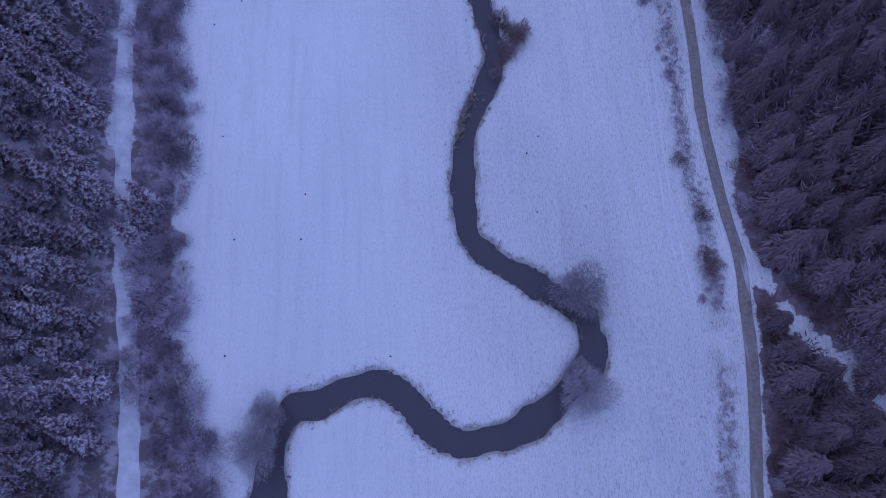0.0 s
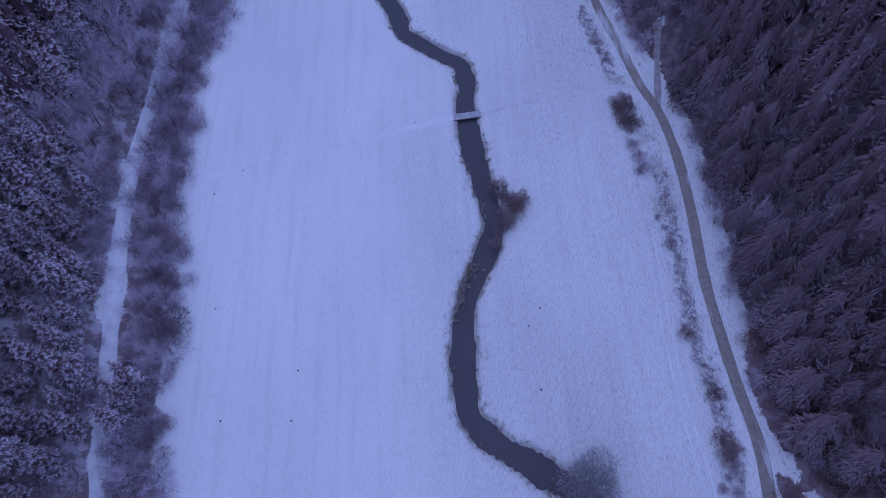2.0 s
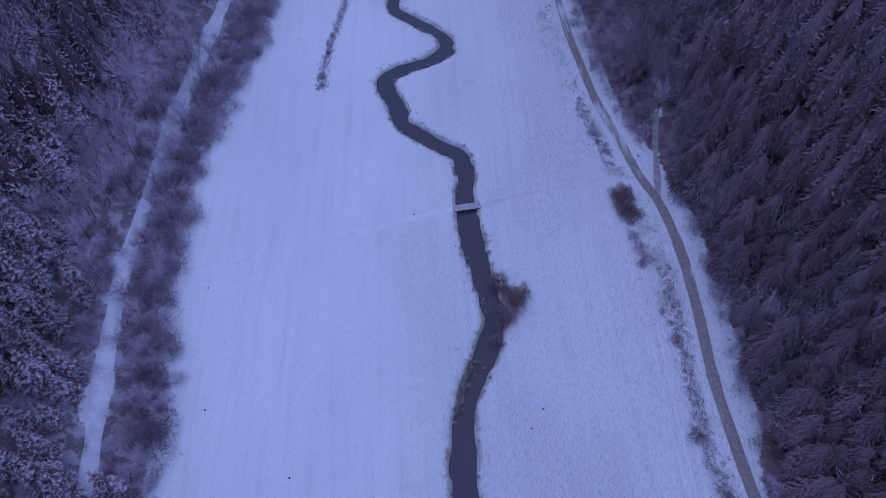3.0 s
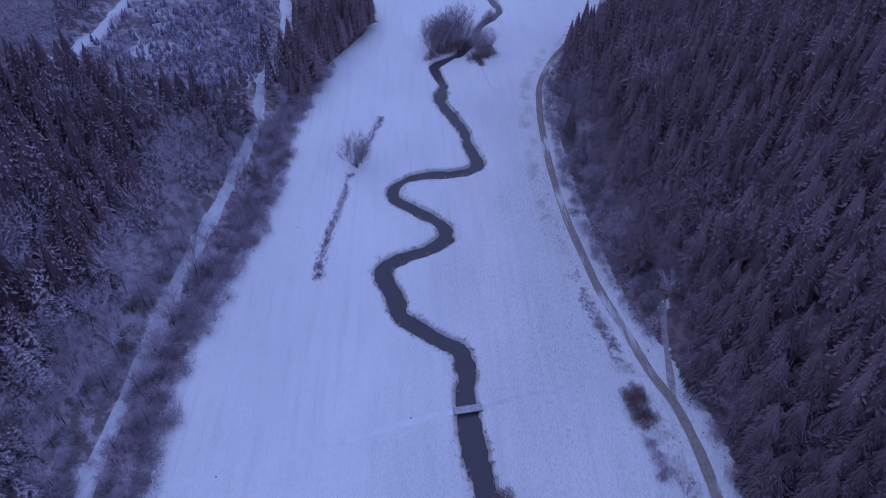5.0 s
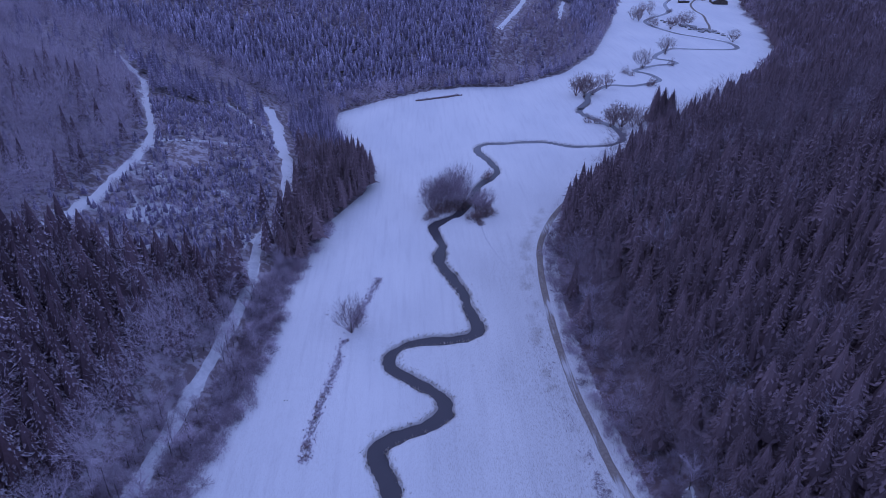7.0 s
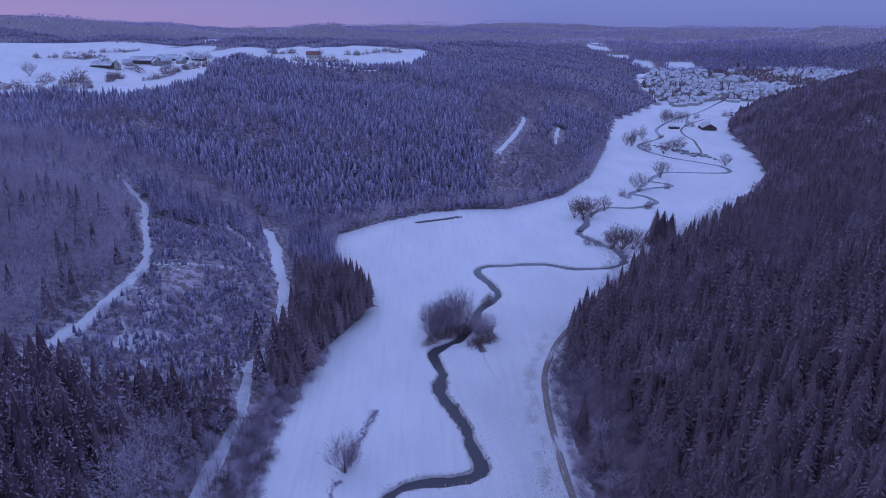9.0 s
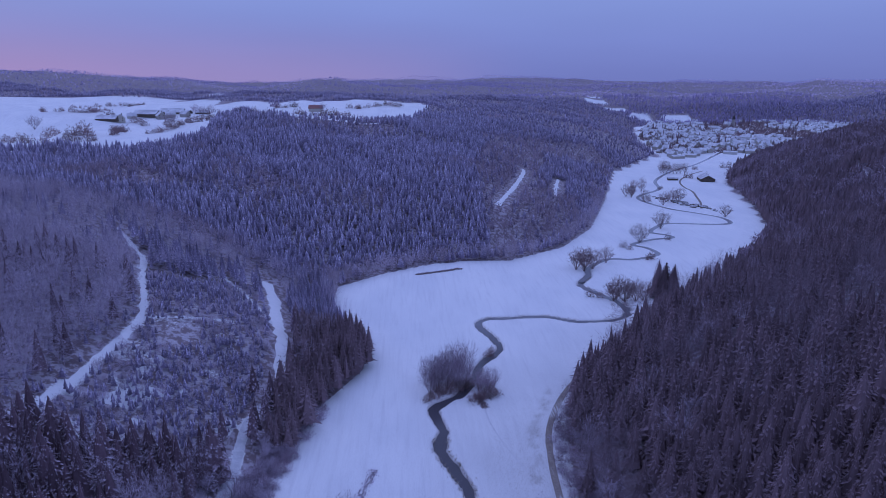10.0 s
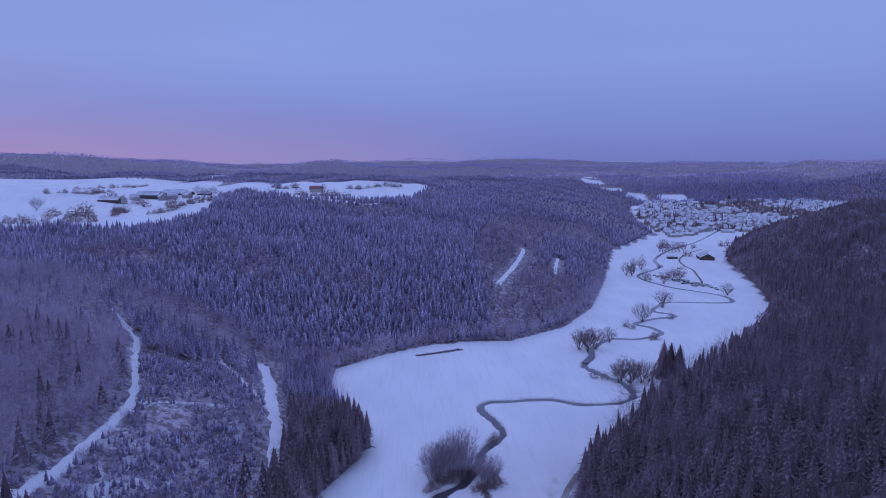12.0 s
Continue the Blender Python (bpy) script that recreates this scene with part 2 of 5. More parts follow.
# ---- plan: edges of the valley floor, river, roads ----
LEFT = [(-30, -400), (-34, -60), (-38, 3), (-40, 12), (-45, 25), (-47, 50), (-48, 75), (-51.5, 92), (-52, 112), (-50.5, 140), (-46, 165), (-42, 185), (-39.5, 210), (-39, 241), (-30, 286),
        (-16, 318), (-15, 332), (-24, 360), (-38, 400), (-38, 436), (-13, 462), (15, 482), (42, 490), (68, 490), (114, 526), (152, 589), (207, 733), (271, 923), (309, 980), (400, 1120), (450, 1350), (530, 1640), (640, 1770)]
RIGHT = [(52, -400), (54, -60), (57, 9), (60, 29), (61, 46), (60, 56), (60, 72), (62, 92), (61, 104), (59, 118), (56, 132), (52, 152), (50, 180), (49.5, 205), (50, 228), (53, 250), (58, 280), (74, 318),
         (102, 357), (125, 379), (148, 402), (173, 431), (203, 461), (240, 501), (270, 541), (297, 586), (328, 665), (366, 798), (382, 844), (473, 1002), (640, 1120), (900, 1420), (1180, 1640), (1040, 1770)]
RIVER_SOUTH = [(-27, -75), (-33, -50), (-31, -25), (-29.2, 1), (-29.1, 6), (-28.7, 10), (-27.4, 13.6), (-25, 15.6), (-21, 16.3), (-16.5, 18.3), (-12, 19.2), (-7.6, 17.8), (-4.2, 14.3), (-0.9, 10.5), (3.4, 8.5), (7.8, 8.2), (12.3, 9.4), (16.9, 11.9), (21.1, 14.6),
               (25, 17.9), (27.6, 21.8), (28.8, 26.2), (28, 29.8), (25, 32), (20.2, 35.5), (15.1, 38.4), (10.6, 41.7), (7.6, 45.5), (6.5, 49.6), (6.7, 55), (7.1, 61.8), (7.8, 68.1), (9.9, 74), (12.8, 79.9), (14.9, 86.1), (14.5, 91.2), (13.1, 97.1)]
RIVER_MID = [(12.3, 103.6), (11.7, 110.9), (11.2, 116.8), (11.4, 124.7), (10.8, 132.6), (7.4, 136.4), (1.9, 140.5), (-3, 145.8), (-5.1, 152.3), (-7.6, 159), (-8, 163), (-5.2, 166), (1.5, 169.2), (7.7, 173), (9.9, 177.4), (7.7, 182.5), (1.3, 188.6), (-3.6, 193), (-5.4, 197.3), (-2.8, 203.5),
             (6, 206.6), (16.8, 207.8), (21.6, 212), (20.1, 222.6), (17.8, 235.6), (14.4, 245.6), (11.5, 255), (12.5, 263.1), (13, 268.5), (11, 277), (10.2, 283.7), (16, 290.4), (22, 296), (28.2, 311.2), (33.3, 325.4), (42.5, 339), (41.2, 353.4)]
RIVER_NORTH = [(36.5, 370), (40.3, 379), (53.8, 381), (72.5, 382), (86, 375), (104, 375), (116, 384), (118, 400), (110, 420), (104.8, 437), (114, 455), (118, 470), (137, 492), (155, 491), (176, 504), (175, 522), (168, 533), (188, 548), (205, 553), (206, 562), (196, 574), (212, 598),
               (224, 606), (272, 602), (279, 628), (267, 648), (247, 677), (239, 733), (280, 786), (300, 850), (350, 930), (420, 1010), (520, 1150)]
ROAD = [(48, -60), (51, -15), (52.4, -3), (54.5, 9), (56.2, 21), (56.9, 30), (57.6, 39), (56.7, 49), (56.2, 59), (56, 72), (57.1, 88), (57.4, 103), (56, 116), (53.2, 125), (50.6, 138), (47.6, 152), (46.1, 167), (44.8, 182), (44.5, 203), (45.4, 226), (47.5, 250), (52, 271), (66, 300), (96, 340), (140, 378), (200, 420)]
BRANCH = [(56, 117), (57.4, 124), (59.5, 135), (62, 146)]
OPENING = [(57, 46), (63.2, 31.3), (68, 22.8), (76, 10.8), (90, -5)]
TRACK = [(-48, -60), (-50, -20), (-51.7, 2), (-53.9, 18.6), (-57, 39), (-58.2, 48), (-60.8, 71), (-62.6, 88), (-63.4, 104), (-62.6, 121), (-61.6, 140), (-59.8, 160), (-55.5, 195), (-53.4, 222), (-53, 241), (-54.2, 257), (-54, 268), (-51, 283), (-48.7, 297), (-51.5, 321), (-61, 357), (-68, 388), (-76, 410)]
HILL_TRACK = [(-116, 212), (-110.6, 229.6), (-107.7, 237), (-105.6, 252), (-104.3, 275), (-103.3, 292), (-104.3, 310), (-109.4, 329), (-120, 355), (-128, 379), (-135, 388), (-150, 405)]
SIDE_TRACK = [(72, 576), (75, 584), (91, 630), (113, 704), (118, 730)]
STREAK = [(138, 668), (145, 698), (157, 742)]
CROSS = [(-103.5, 311.5), (-98, 314), (-92, 317), (-84, 323), (-74, 327)]
FORK = [(-96, 398), (-90, 391), (-82.2, 382), (-75, 370), (-67, 356), (-60, 345)]
EAST_RIDE = [(422, 668), (410, 640), (396, 606)]
PATH = [(-52, 101.4), (-39, 103.6), (-18.2, 109.4), (1.1, 114.8), (8, 116.4)]
PATH_EAST = [(14.4, 117.2), (21.2, 119.2), (34.9, 122.3), (46.2, 124.3), (52.5, 124)]
REEDS = [(-25, 159.5), (-23.7, 176), (-21, 191), (-18, 211.8), (-12.5, 232), (-10, 243)]
FAR_LANE = [(395, 935), (356, 891), (328, 845), (315, 801), (312, 770), (302, 735), (293, 705), (280, 672)]


def spline(points, step):
    p = np.array(points, float)
    p = np.vstack([2 * p[0] - p[1], p, 2 * p[-1] - p[-2]])
    out = []
    for i in range(1, len(p) - 2):
        n = max(1, int(np.linalg.norm(p[i + 1] - p[i]) / step))
        t = np.arange(n)[:, None] / n
        a, b, c, d = p[i - 1 : i + 3]
        out.append(0.5 * (2 * b + (c - a) * t + (2 * a - 5 * b + 4 * c - d) * t**2 + (3 * b - a - 3 * c + d) * t**3))
    return np.vstack(out + [p[-2:-1]])


def distance(xy, line, reach=None):
    """Distance of each place from a polyline."""
    xy = np.asarray(xy, float)
    best = np.full(len(xy), 1e9)
    near = np.arange(len(xy))
    if reach is not None:
        lo, hi = line.min(0) - reach, line.max(0) + reach
        near = np.nonzero(((xy >= lo) & (xy <= hi)).all(1))[0]
    q, d2 = xy[near], np.full(len(near), 1e18)
    for a, b in zip(line[:-1], line[1:]):
        ab = b - a
        t = np.clip(((q - a) @ ab) / max(ab @ ab, 1e-9), 0, 1)
        e = q - a - t[:, None] * ab
        np.minimum(d2, (e * e).sum(1), out=d2)
    best[near] = np.sqrt(d2)
    return best


def inside(xy, poly):
    xy, poly = np.asarray(xy, float), np.asarray(poly, float)
    hit = np.zeros(len(xy), bool)
    for (x0, y0), (x1, y1) in zip(poly, np.roll(poly, -1, 0)):
        cross = (y0 > xy[:, 1]) != (y1 > xy[:, 1])
        if y0 != y1:
            hit ^= cross & (xy[:, 0] < (x1 - x0) * (xy[:, 1] - y0) / (y1 - y0) + x0)
    return hit


def smooth(v, a, b):
    t = np.clip((np.asarray(v, float) - a) / (b - a), 0, 1)
    return t * t * (3 - 2 * t)


LATTICE = np.random.default_rng(5).random((256, 256))


def vnoise(x, y):
    xi, yi = np.floor(x).astype(int), np.floor(y).astype(int)
    fx, fy = x - xi, y - yi
    fx, fy = fx * fx * (3 - 2 * fx), fy * fy * (3 - 2 * fy)
    g = lambda i, j: LATTICE[(xi + i) % 256, (yi + j) % 256]
    return (g(0, 0) * (1 - fx) + g(1, 0) * fx) * (1 - fy) + (g(0, 1) * (1 - fx) + g(1, 1) * fx) * fy - 0.5


def fbm(x, y, scale, octaves=3):
    return sum(vnoise(x / scale * 2**o + 17 * o, y / scale * 2**o + 31 * o) / 2**o for o in range(octaves))


LEFT_LINE, RIGHT_LINE = np.array(LEFT, float), np.array(RIGHT, float)
FLOOR_POLY = np.vstack([LEFT_LINE, RIGHT_LINE[::-1]])
RIVER_LINE = spline(RIVER_SOUTH + RIVER_MID + RIVER_NORTH, 2.0)
NEAR_RIVER = RIVER_LINE[RIVER_LINE[:, 1] < 470]


def valley(xy):
    """Distance out of the valley floor on either side, and the share of the left side."""
    out = ~inside(xy, FLOOR_POLY)
    dl, dr = distance(xy, LEFT_LINE), distance(xy, RIGHT_LINE)
    share = dr**2 / (dl**2 + dr**2 + 1e-6)
    end = distance(xy, np.array([LEFT_LINE[-1], RIGHT_LINE[-1]]))
    return np.where(out, np.minimum(np.minimum(dl, dr), end), 0.0), share


def height(xy):
    xy = np.asarray(xy, float)
    x, y = xy[:, 0], xy[:, 1]
    d, left = valley(xy)
    rough = fbm(x, y, 90.0)
    climb = lambda d, off, slope, top: top * (1 - np.exp(-slope * np.maximum(d - off, 0) ** 2 / (np.maximum(d - off, 0) + 6) / top))
    z = left * climb(d, 8, 0.56, 70.0) + (1 - left) * climb(d, 5, 0.66, 84.0)
    z = z * (1 + 0.22 * rough) + 0.35 * rough * smooth(d, 0, 20)
    r = np.hypot(x, y)
    ridge = fbm(x + 900, y, 1300.0, 4)
    az = np.arctan2(x, y)
    z += smooth(d, 100, 700) * (smooth(r, 1500, 4300) * (30 - 26 * az) + (ridge * 85 + fbm(x, y + 300, 600.0, 3) * 52) * smooth(r, 1300, 2300))
    z += 0.012 * np.maximum(y - 900, 0) * (d < 1) * smooth(r, 900, 1400)
    z += 0.25 * fbm(x, y, 40.0) * smooth(np.minimum(distance(xy, NEAR_RIVER, 30), 30), 6, 25) * (d < 1)
    return z


def half_width(xy):
    y = xy[:, 1]
    return 2.16 + 0.16 * smooth(y, 90, 110) - 0.35 * smooth(y, 150, 200) + 0.45 * (1 - smooth(y, 18, 30)) + 0.3 * np.sin(xy[:, 0] * 0.35 + y * 0.21)


def mesh_data(name, verts, faces, attrs=(), smooth_faces=False):
    """A mesh from arrays; faces are all triangles or all quads."""
    me = bpy.data.meshes.new(name)
    verts, faces = np.asarray(verts, np.float32), np.asarray(faces, np.int32)
    n, k = faces.shape
    me.vertices.add(len(verts))
    me.vertices.foreach_set("co", verts.ravel())
    me.loops.add(n * k)
    me.loops.foreach_set("vertex_index", faces.ravel())
    me.polygons.add(n)
    me.polygons.foreach_set("loop_start", np.arange(0, n * k, k, dtype=np.int32))
    me.update(calc_edges=True)
    me.polygons.foreach_set("use_smooth", np.full(n, smooth_faces))
    for key, values in dict(attrs).items():
        me.attributes.new(key, "FLOAT", "POINT").data.foreach_set("value", np.asarray(values, np.float32))
    return me


def put(name, me, mat, parent=None, label="", category="", group="", kind=""):
    ob = new(name, me)
    if not me.materials:
        me.materials.append(mat)
    ob.parent = parent
    return tagged(ob, label, category, group, kind)


# ---- ground ----
def lines(stops):
    """Grid lines from (start, step) pairs, the step growing evenly past the last."""
    out = []
    for (a, s), (b, _) in zip(stops[:-1], stops[1:]):
        out += list(np.arange(a, b - 0.3 * s, s))
    at, s = stops[-1]
    while at < 4900:
        out.append(at)
        s *= 1.1
        at += s
    return out


def both(right, left):
    return np.array(sorted(set([round(v, 3) for v in lines(right)] + [round(-v, 3) for v in lines(left)])))


GX = both([(0, 1.05), (40, 1.3), (62, 2.4), (120, 4.5), (300, 9)], [(1.05, 1.05), (36, 1.5), (62, 3.0), (125, 6), (250, 10)])
GY = both([(0, 1.05), (214, 1.7), (445, 5), (720, 10)], [(0.95, 0.95), (30, 3), (80, 8)])
GX = np.unique(np.round(np.r_[GX, np.arange(500, 1200, 30)], 2))
GY = np.unique(np.round(np.r_[GY, np.arange(1650, 2010, 30)], 2))
gx, gy = np.meshgrid(GX, GY)
GRID = np.stack([gx.ravel(), gy.ravel()], 1)
gz = height(GRID)
river_d = distance(GRID, NEAR_RIVER, 30)
wob = fbm(GRID[:, 0], GRID[:, 1], 3.0, 2) * 0.9 + fbm(GRID[:, 0], GRID[:, 1], 14.0, 2) * 0.8
edge_d = river_d + wob - half_width(GRID)
gz = gz - 1.5 * (1 - smooth(edge_d, -0.9, 0.7)) * (river_d < 20)
out_d, left_share = valley(GRID)
FIELDS = [[(-900, 545), (-345, 540), (-275, 600), (-200, 606), (-178, 650), (-190, 700), (-215, 860), (-190, 1000), (-225, 1230), (-420, 1420), (-1000, 1500)],
          [(-190, 900), (-120, 800), (-60, 820), (0, 960), (45, 1235), (20, 1300), (-215, 1290)],
          [(660, 1790), (690, 1745), (765, 1765), (740, 1850), (690, 1850)], [(800, 1620), (900, 1640), (930, 1760), (830, 1730)],
          [(-500, 1590), (-430, 1580), (-395, 1760), (-470, 1800)], [(-410, 1470), (-300, 1450), (-285, 1520), (-395, 1560)], [(430, 2060), (520, 1980), (600, 2100), (500, 2240)],
          [(950, 1735), (1090, 1750), (1080, 1785), (965, 1775)], [(488, 1890), (545, 1905), (560, 1965), (492, 1960)], [(505, 1835), (585, 1850), (600, 1885), (520, 1880)], [(570, 1790), (640, 1775), (650, 1830), (590, 1835)]]
TOWN = [(395, 1075), (620, 1110), (860, 1400), (1150, 1650), (1030, 1770), (760, 1770), (600, 1740), (470, 1400)]


def in_fields(xy):
    hit = np.zeros(len(xy), bool)
    for poly in FIELDS:
        hit |= inside(xy, poly)
    return hit


WAYS = [spline(w, 3.0) for w in (ROAD, BRANCH, OPENING, TRACK, HILL_TRACK, SIDE_TRACK, STREAK, CROSS, FORK, EAST_RIDE)]
RIDES = [spline(w, 3.0) for w in (SIDE_TRACK, STREAK)]
WIDE_RIDE = spline(TRACK[18:], 3.0)


def way_distance(xy):
    return np.minimum.reduce([distance(xy, w, 40) for w in WAYS])


CLEARING = [(-116, 226), (-86, 222), (-62, 236), (-57, 262), (-54, 300), (-63, 352), (-80, 394), (-122, 364), (-112, 332), (-107, 310), (-106, 292), (-107, 272), (-108, 252), (-111, 237)]
near_edge = 4.2 * (GRID[:, 0] > 40) * (1 - smooth(GRID[:, 1], 50, 64)) + 1.5 * (GRID[:, 0] > 40) * smooth(GRID[:, 1], 125, 145)
ground_wood = smooth(np.maximum(distance(GRID, RIGHT_LINE, 30) * -1 * (out_d == 0) + out_d + near_edge, 0), 1, 4) * (1 - in_fields(GRID)) * smooth(np.minimum.reduce([distance(GRID, WAYS[0], 40), distance(GRID, WAYS[1], 40) + 1.3] + [distance(GRID, WAYS[3], 40) + 0.1] + [distance(GRID, w, 40) + 0.7 for w in WAYS[4:]]) + 1.6 * fbm(GRID[:, 0], GRID[:, 1], 5.0, 2), 0.9, 2.2) * smooth(distance(GRID, WAYS[2], 40) + 2.2 * fbm(GRID[:, 0], GRID[:, 1], 8.0, 3), 1.0, 2.6)
snowy = np.clip(0.22 + 0.8 * smooth(fbm(GRID[:, 0], GRID[:, 1], 9.0, 3) + 0.10 * (1 - smooth(GRID[:, 1], 262, 285)), 0.10, 0.25) * (1 - 0.8 * smooth(GRID[:, 1], 255, 300)), 0, 1)
ground_wood *= 1 - snowy * inside(GRID, CLEARING)
ground_wood = np.maximum(ground_wood, smooth(GRID[:, 1], 1680, 1720) * (1 - in_fields(GRID)))
side = smooth(GRID[:, 0] - 0.05 * GRID[:, 1], -25, 25)
gaps = np.clip(1.0 - np.abs(distance(GRID, spline(ROAD, 3.0), 40) - 5.0) / 3.5, 0, 1) * (GRID[:, 0] < 58) * smooth(fbm(GRID[:, 0], GRID[:, 1], 3.5, 3), -0.05, 0.3)
stubble = (0.10 + 0.46 * side) * (1 - smooth(GRID[:, 1], 200, 420)) + 0.08 + 0.9 * gaps
bank = np.where(river_d < 20, 1.0 - np.maximum(edge_d, 0) / 0.9, 0)
reed_d = distance(GRID, spline(REEDS, 3.0), 20)
bank = np.maximum(bank, 0.38 - reed_d / 3.0)
open_floor = 0.85 - 0.6 * (GRID[:, 0] > 40) * (1 - smooth(GRID[:, 1], 200, 300))
open_floor *= 1 - 0.25 * smooth(GRID[:, 1], 1400, 1700)
nx = len(GX)
ii = (np.arange(len(GY) - 1)[:, None] * nx + np.arange(nx - 1)[None]).ravel()
QUADS = np.stack([ii, ii + 1, ii + nx + 1, ii + nx], 1)
put("ground", mesh_data("ground", np.column_stack([GRID, gz]), QUADS, dict(open=open_floor, wood=ground_wood, stubble=stubble, bank=np.clip(bank, 0, 1.3)), True), SNOW,
    label="snow-dusted meadow valley floor with wooded slopes and hills", category="ground", kind="structure")

# water in the channel, and a ribbon where the river is far off
wet = (edge_d[QUADS].min(1) < 0.9) & (river_d[QUADS].min(1) < 8) & (GRID[QUADS][:, :, 1].max(1) < 445)
used, flat = np.unique(QUADS[wet], return_inverse=True)
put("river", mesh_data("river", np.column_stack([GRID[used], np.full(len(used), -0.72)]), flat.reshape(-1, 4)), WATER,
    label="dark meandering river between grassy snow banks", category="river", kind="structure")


def ribbon(name, line, width, mat, lift, label, category, cross=5, ragged=0.0, crown=0.0):
    line = np.asarray(line)
    t = np.gradient(line, axis=0)
    t /= np.linalg.norm(t, axis=1)[:, None]
    nrm = np.column_stack([t[:, 1], -t[:, 0]])
    u = np.linspace(-1, 1, cross)
    w = width / 2 * (1 + ragged * (fbm(line[:, 0], line[:, 1], 4.0, 2)))
    xy = (line[:, None] + nrm[:, None] * (u[None, :, None] * w[:, None, None])).reshape(-1, 2)
    z = height(xy) + lift + crown * (1 - np.tile(u, len(line)) ** 2)
    i = (np.arange(len(line) - 1)[:, None] * cross + np.arange(cross - 1)[None]).ravel()
    faces = np.stack([i, i + 1, i + cross + 1, i + cross], 1)
    return put(name, mesh_data(name, np.column_stack([xy, z]), faces, smooth_faces=True), mat, label=label, category=category, kind="structure")


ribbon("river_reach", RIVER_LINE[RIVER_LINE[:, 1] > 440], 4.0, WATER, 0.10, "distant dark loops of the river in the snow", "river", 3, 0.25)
ribbon("road", spline(ROAD, 1.5), 2.25, ROAD_GRAVEL, 0.12, "narrow brown gravel road with thin snow at its edges", "road", 7, 0.18, 0.05)
ribbon("branch_track", spline(BRANCH, 1.5), 1.5, RUT, 0.10, "rutted muddy track in snow that forks into the wood", "track", 5, 0.5)
ribbon("forest_track", spline(TRACK[:19], 1.5), 3.0, TRACK_SNOW, 0.10, "snow-covered forest track along the wood's edge", "track", 7, 0.3)
ribbon("forest_ride", spline(TRACK[18:], 1.5), 5.6, PATH_SNOW, 0.16, "broad snowy ride between spruces and young trees", "track", 7, 0.8)
ribbon("hill_track", spline(HILL_TRACK, 1.5), 2.5, PATH_SNOW, 0.15, "snow-covered track climbing through the clearing", "track", 5, 0.9)
ribbon("side_track", spline(SIDE_TRACK, 3.0), 3.8, PATH_SNOW, 0.35, "snowy ride cut through the hill wood", "track", 5, 0.9)
ribbon("ride", spline(STREAK, 3.0), 3.2, PATH_SNOW, 0.35, "short snowy ride between tall spruces", "track", 5, 0.5)
ribbon("east_ride", spline(EAST_RIDE, 3.0), 2.6, PATH_SNOW, 0.35, "snowy gap in the bare wood of the slope", "track", 5, 0.6)
ribbon("cross_track", spline(CROSS, 1.5), 0.8, TRACK_SNOW, 0.15, "snowy path crossing the clearing", "track", 5, 1.2)
ribbon("fork_track", spline(FORK, 1.5), 1.8, TRACK_SNOW, 0.15, "snowy track forking off through the clearing", "track", 5, 0.5)
ribbon("footpath", spline(PATH, 1.5), 1.6, PATH_FAINT, 0.02, "faint trodden path across the snowy meadow", "path", 3, 0.4)
ribbon("footpath_east", spline(PATH_EAST, 1.5), 1.1, PATH_GREY, 0.02, "faint trodden path from bridge to road", "path", 3, 0.4)
for off in (-0.8, 0.8):
    ribbon("wheel_track", spline([(47.0 + off, 82), (46.4 + off, 70), (46.0 + off, 56), (46.2 + off, 43), (47.2 + off, 30)], 1.5), 0.30, WHEEL_SNOW, 0.03, "faint wheel track along the edge of the meadow", "track", 3, 0.6)
ribbon("meadow_track", spline([(300, 655), (299, 640), (290, 612), (273, 578), (252, 545), (238, 516)], 3.0), 2.6, PATH_SNOW, 0.08, "pale snowy field track along the east side of the valley", "track", 3, 0.4)
ribbon("farm_lane", spline(FAR_LANE, 4.0), 2.2, GRAVEL, 0.15, "curving dark lane to the valley farm", "road", 3, 0.1)


# ---- plants: templates of unit height, as vertices, triangles and snow shares ----
def blades(base, mid, tip, half, s0, s1, s2):
    """Leaf-like kites from base over mid to tip, half wide to the sides of mid (all n x 3)."""
    v = np.stack([base, mid - half, tip, mid + half], 1).reshape(-1, 3)
    i = np.arange(len(base))[:, None] * 4
    f = np.concatenate([i + [0, 1, 2], i + [0, 2, 3]])
    s = np.tile([s0, s1, s2, s1], len(base))
    return v, f, s


def join(pieces):
    vs, fs, ss, n = [], [], [], 0
    for v, f, s in pieces:
        vs.append(v)
        fs.append(f + n)
        ss.append(s)
        n += len(v)
    return np.vstack(vs), np.vstack(fs), np.concatenate(ss)


def cone(z0, z1, r0, r1, n, snow=0.0, star=0.0):
    a = np.arange(n) * 2 * np.pi / n
    k = 1 - star * (np.arange(n) % 2)
    lo = np.column_stack([np.cos(a) * r0 * k, np.sin(a) * r0 * k, np.full(n, z0) + 0.02 * star * (1 - np.arange(n) % 2) * -1])
    if r1 == 0:  # pointed
        v = np.vstack([lo, [[0, 0, z1]]])
        i = np.arange(n)
        f = np.stack([i, (i + 1) % n, np.full(n, n)], 1)
        return v, f, np.r_[snow * (1 - 0.9 * (np.arange(n) % 2)) if star else np.full(n, snow), snow * 0.8]
    hi = np.column_stack([np.cos(a) * r1, np.sin(a) * r1, np.full(n, z1)])
    i = np.arange(n)
    j = (i + 1) % n
    f = np.concatenate([np.stack([i, j, j + n], 1), np.stack([i, j + n, i + n], 1)])
    return np.vstack([lo, hi]), f, np.full(2 * n, snow)


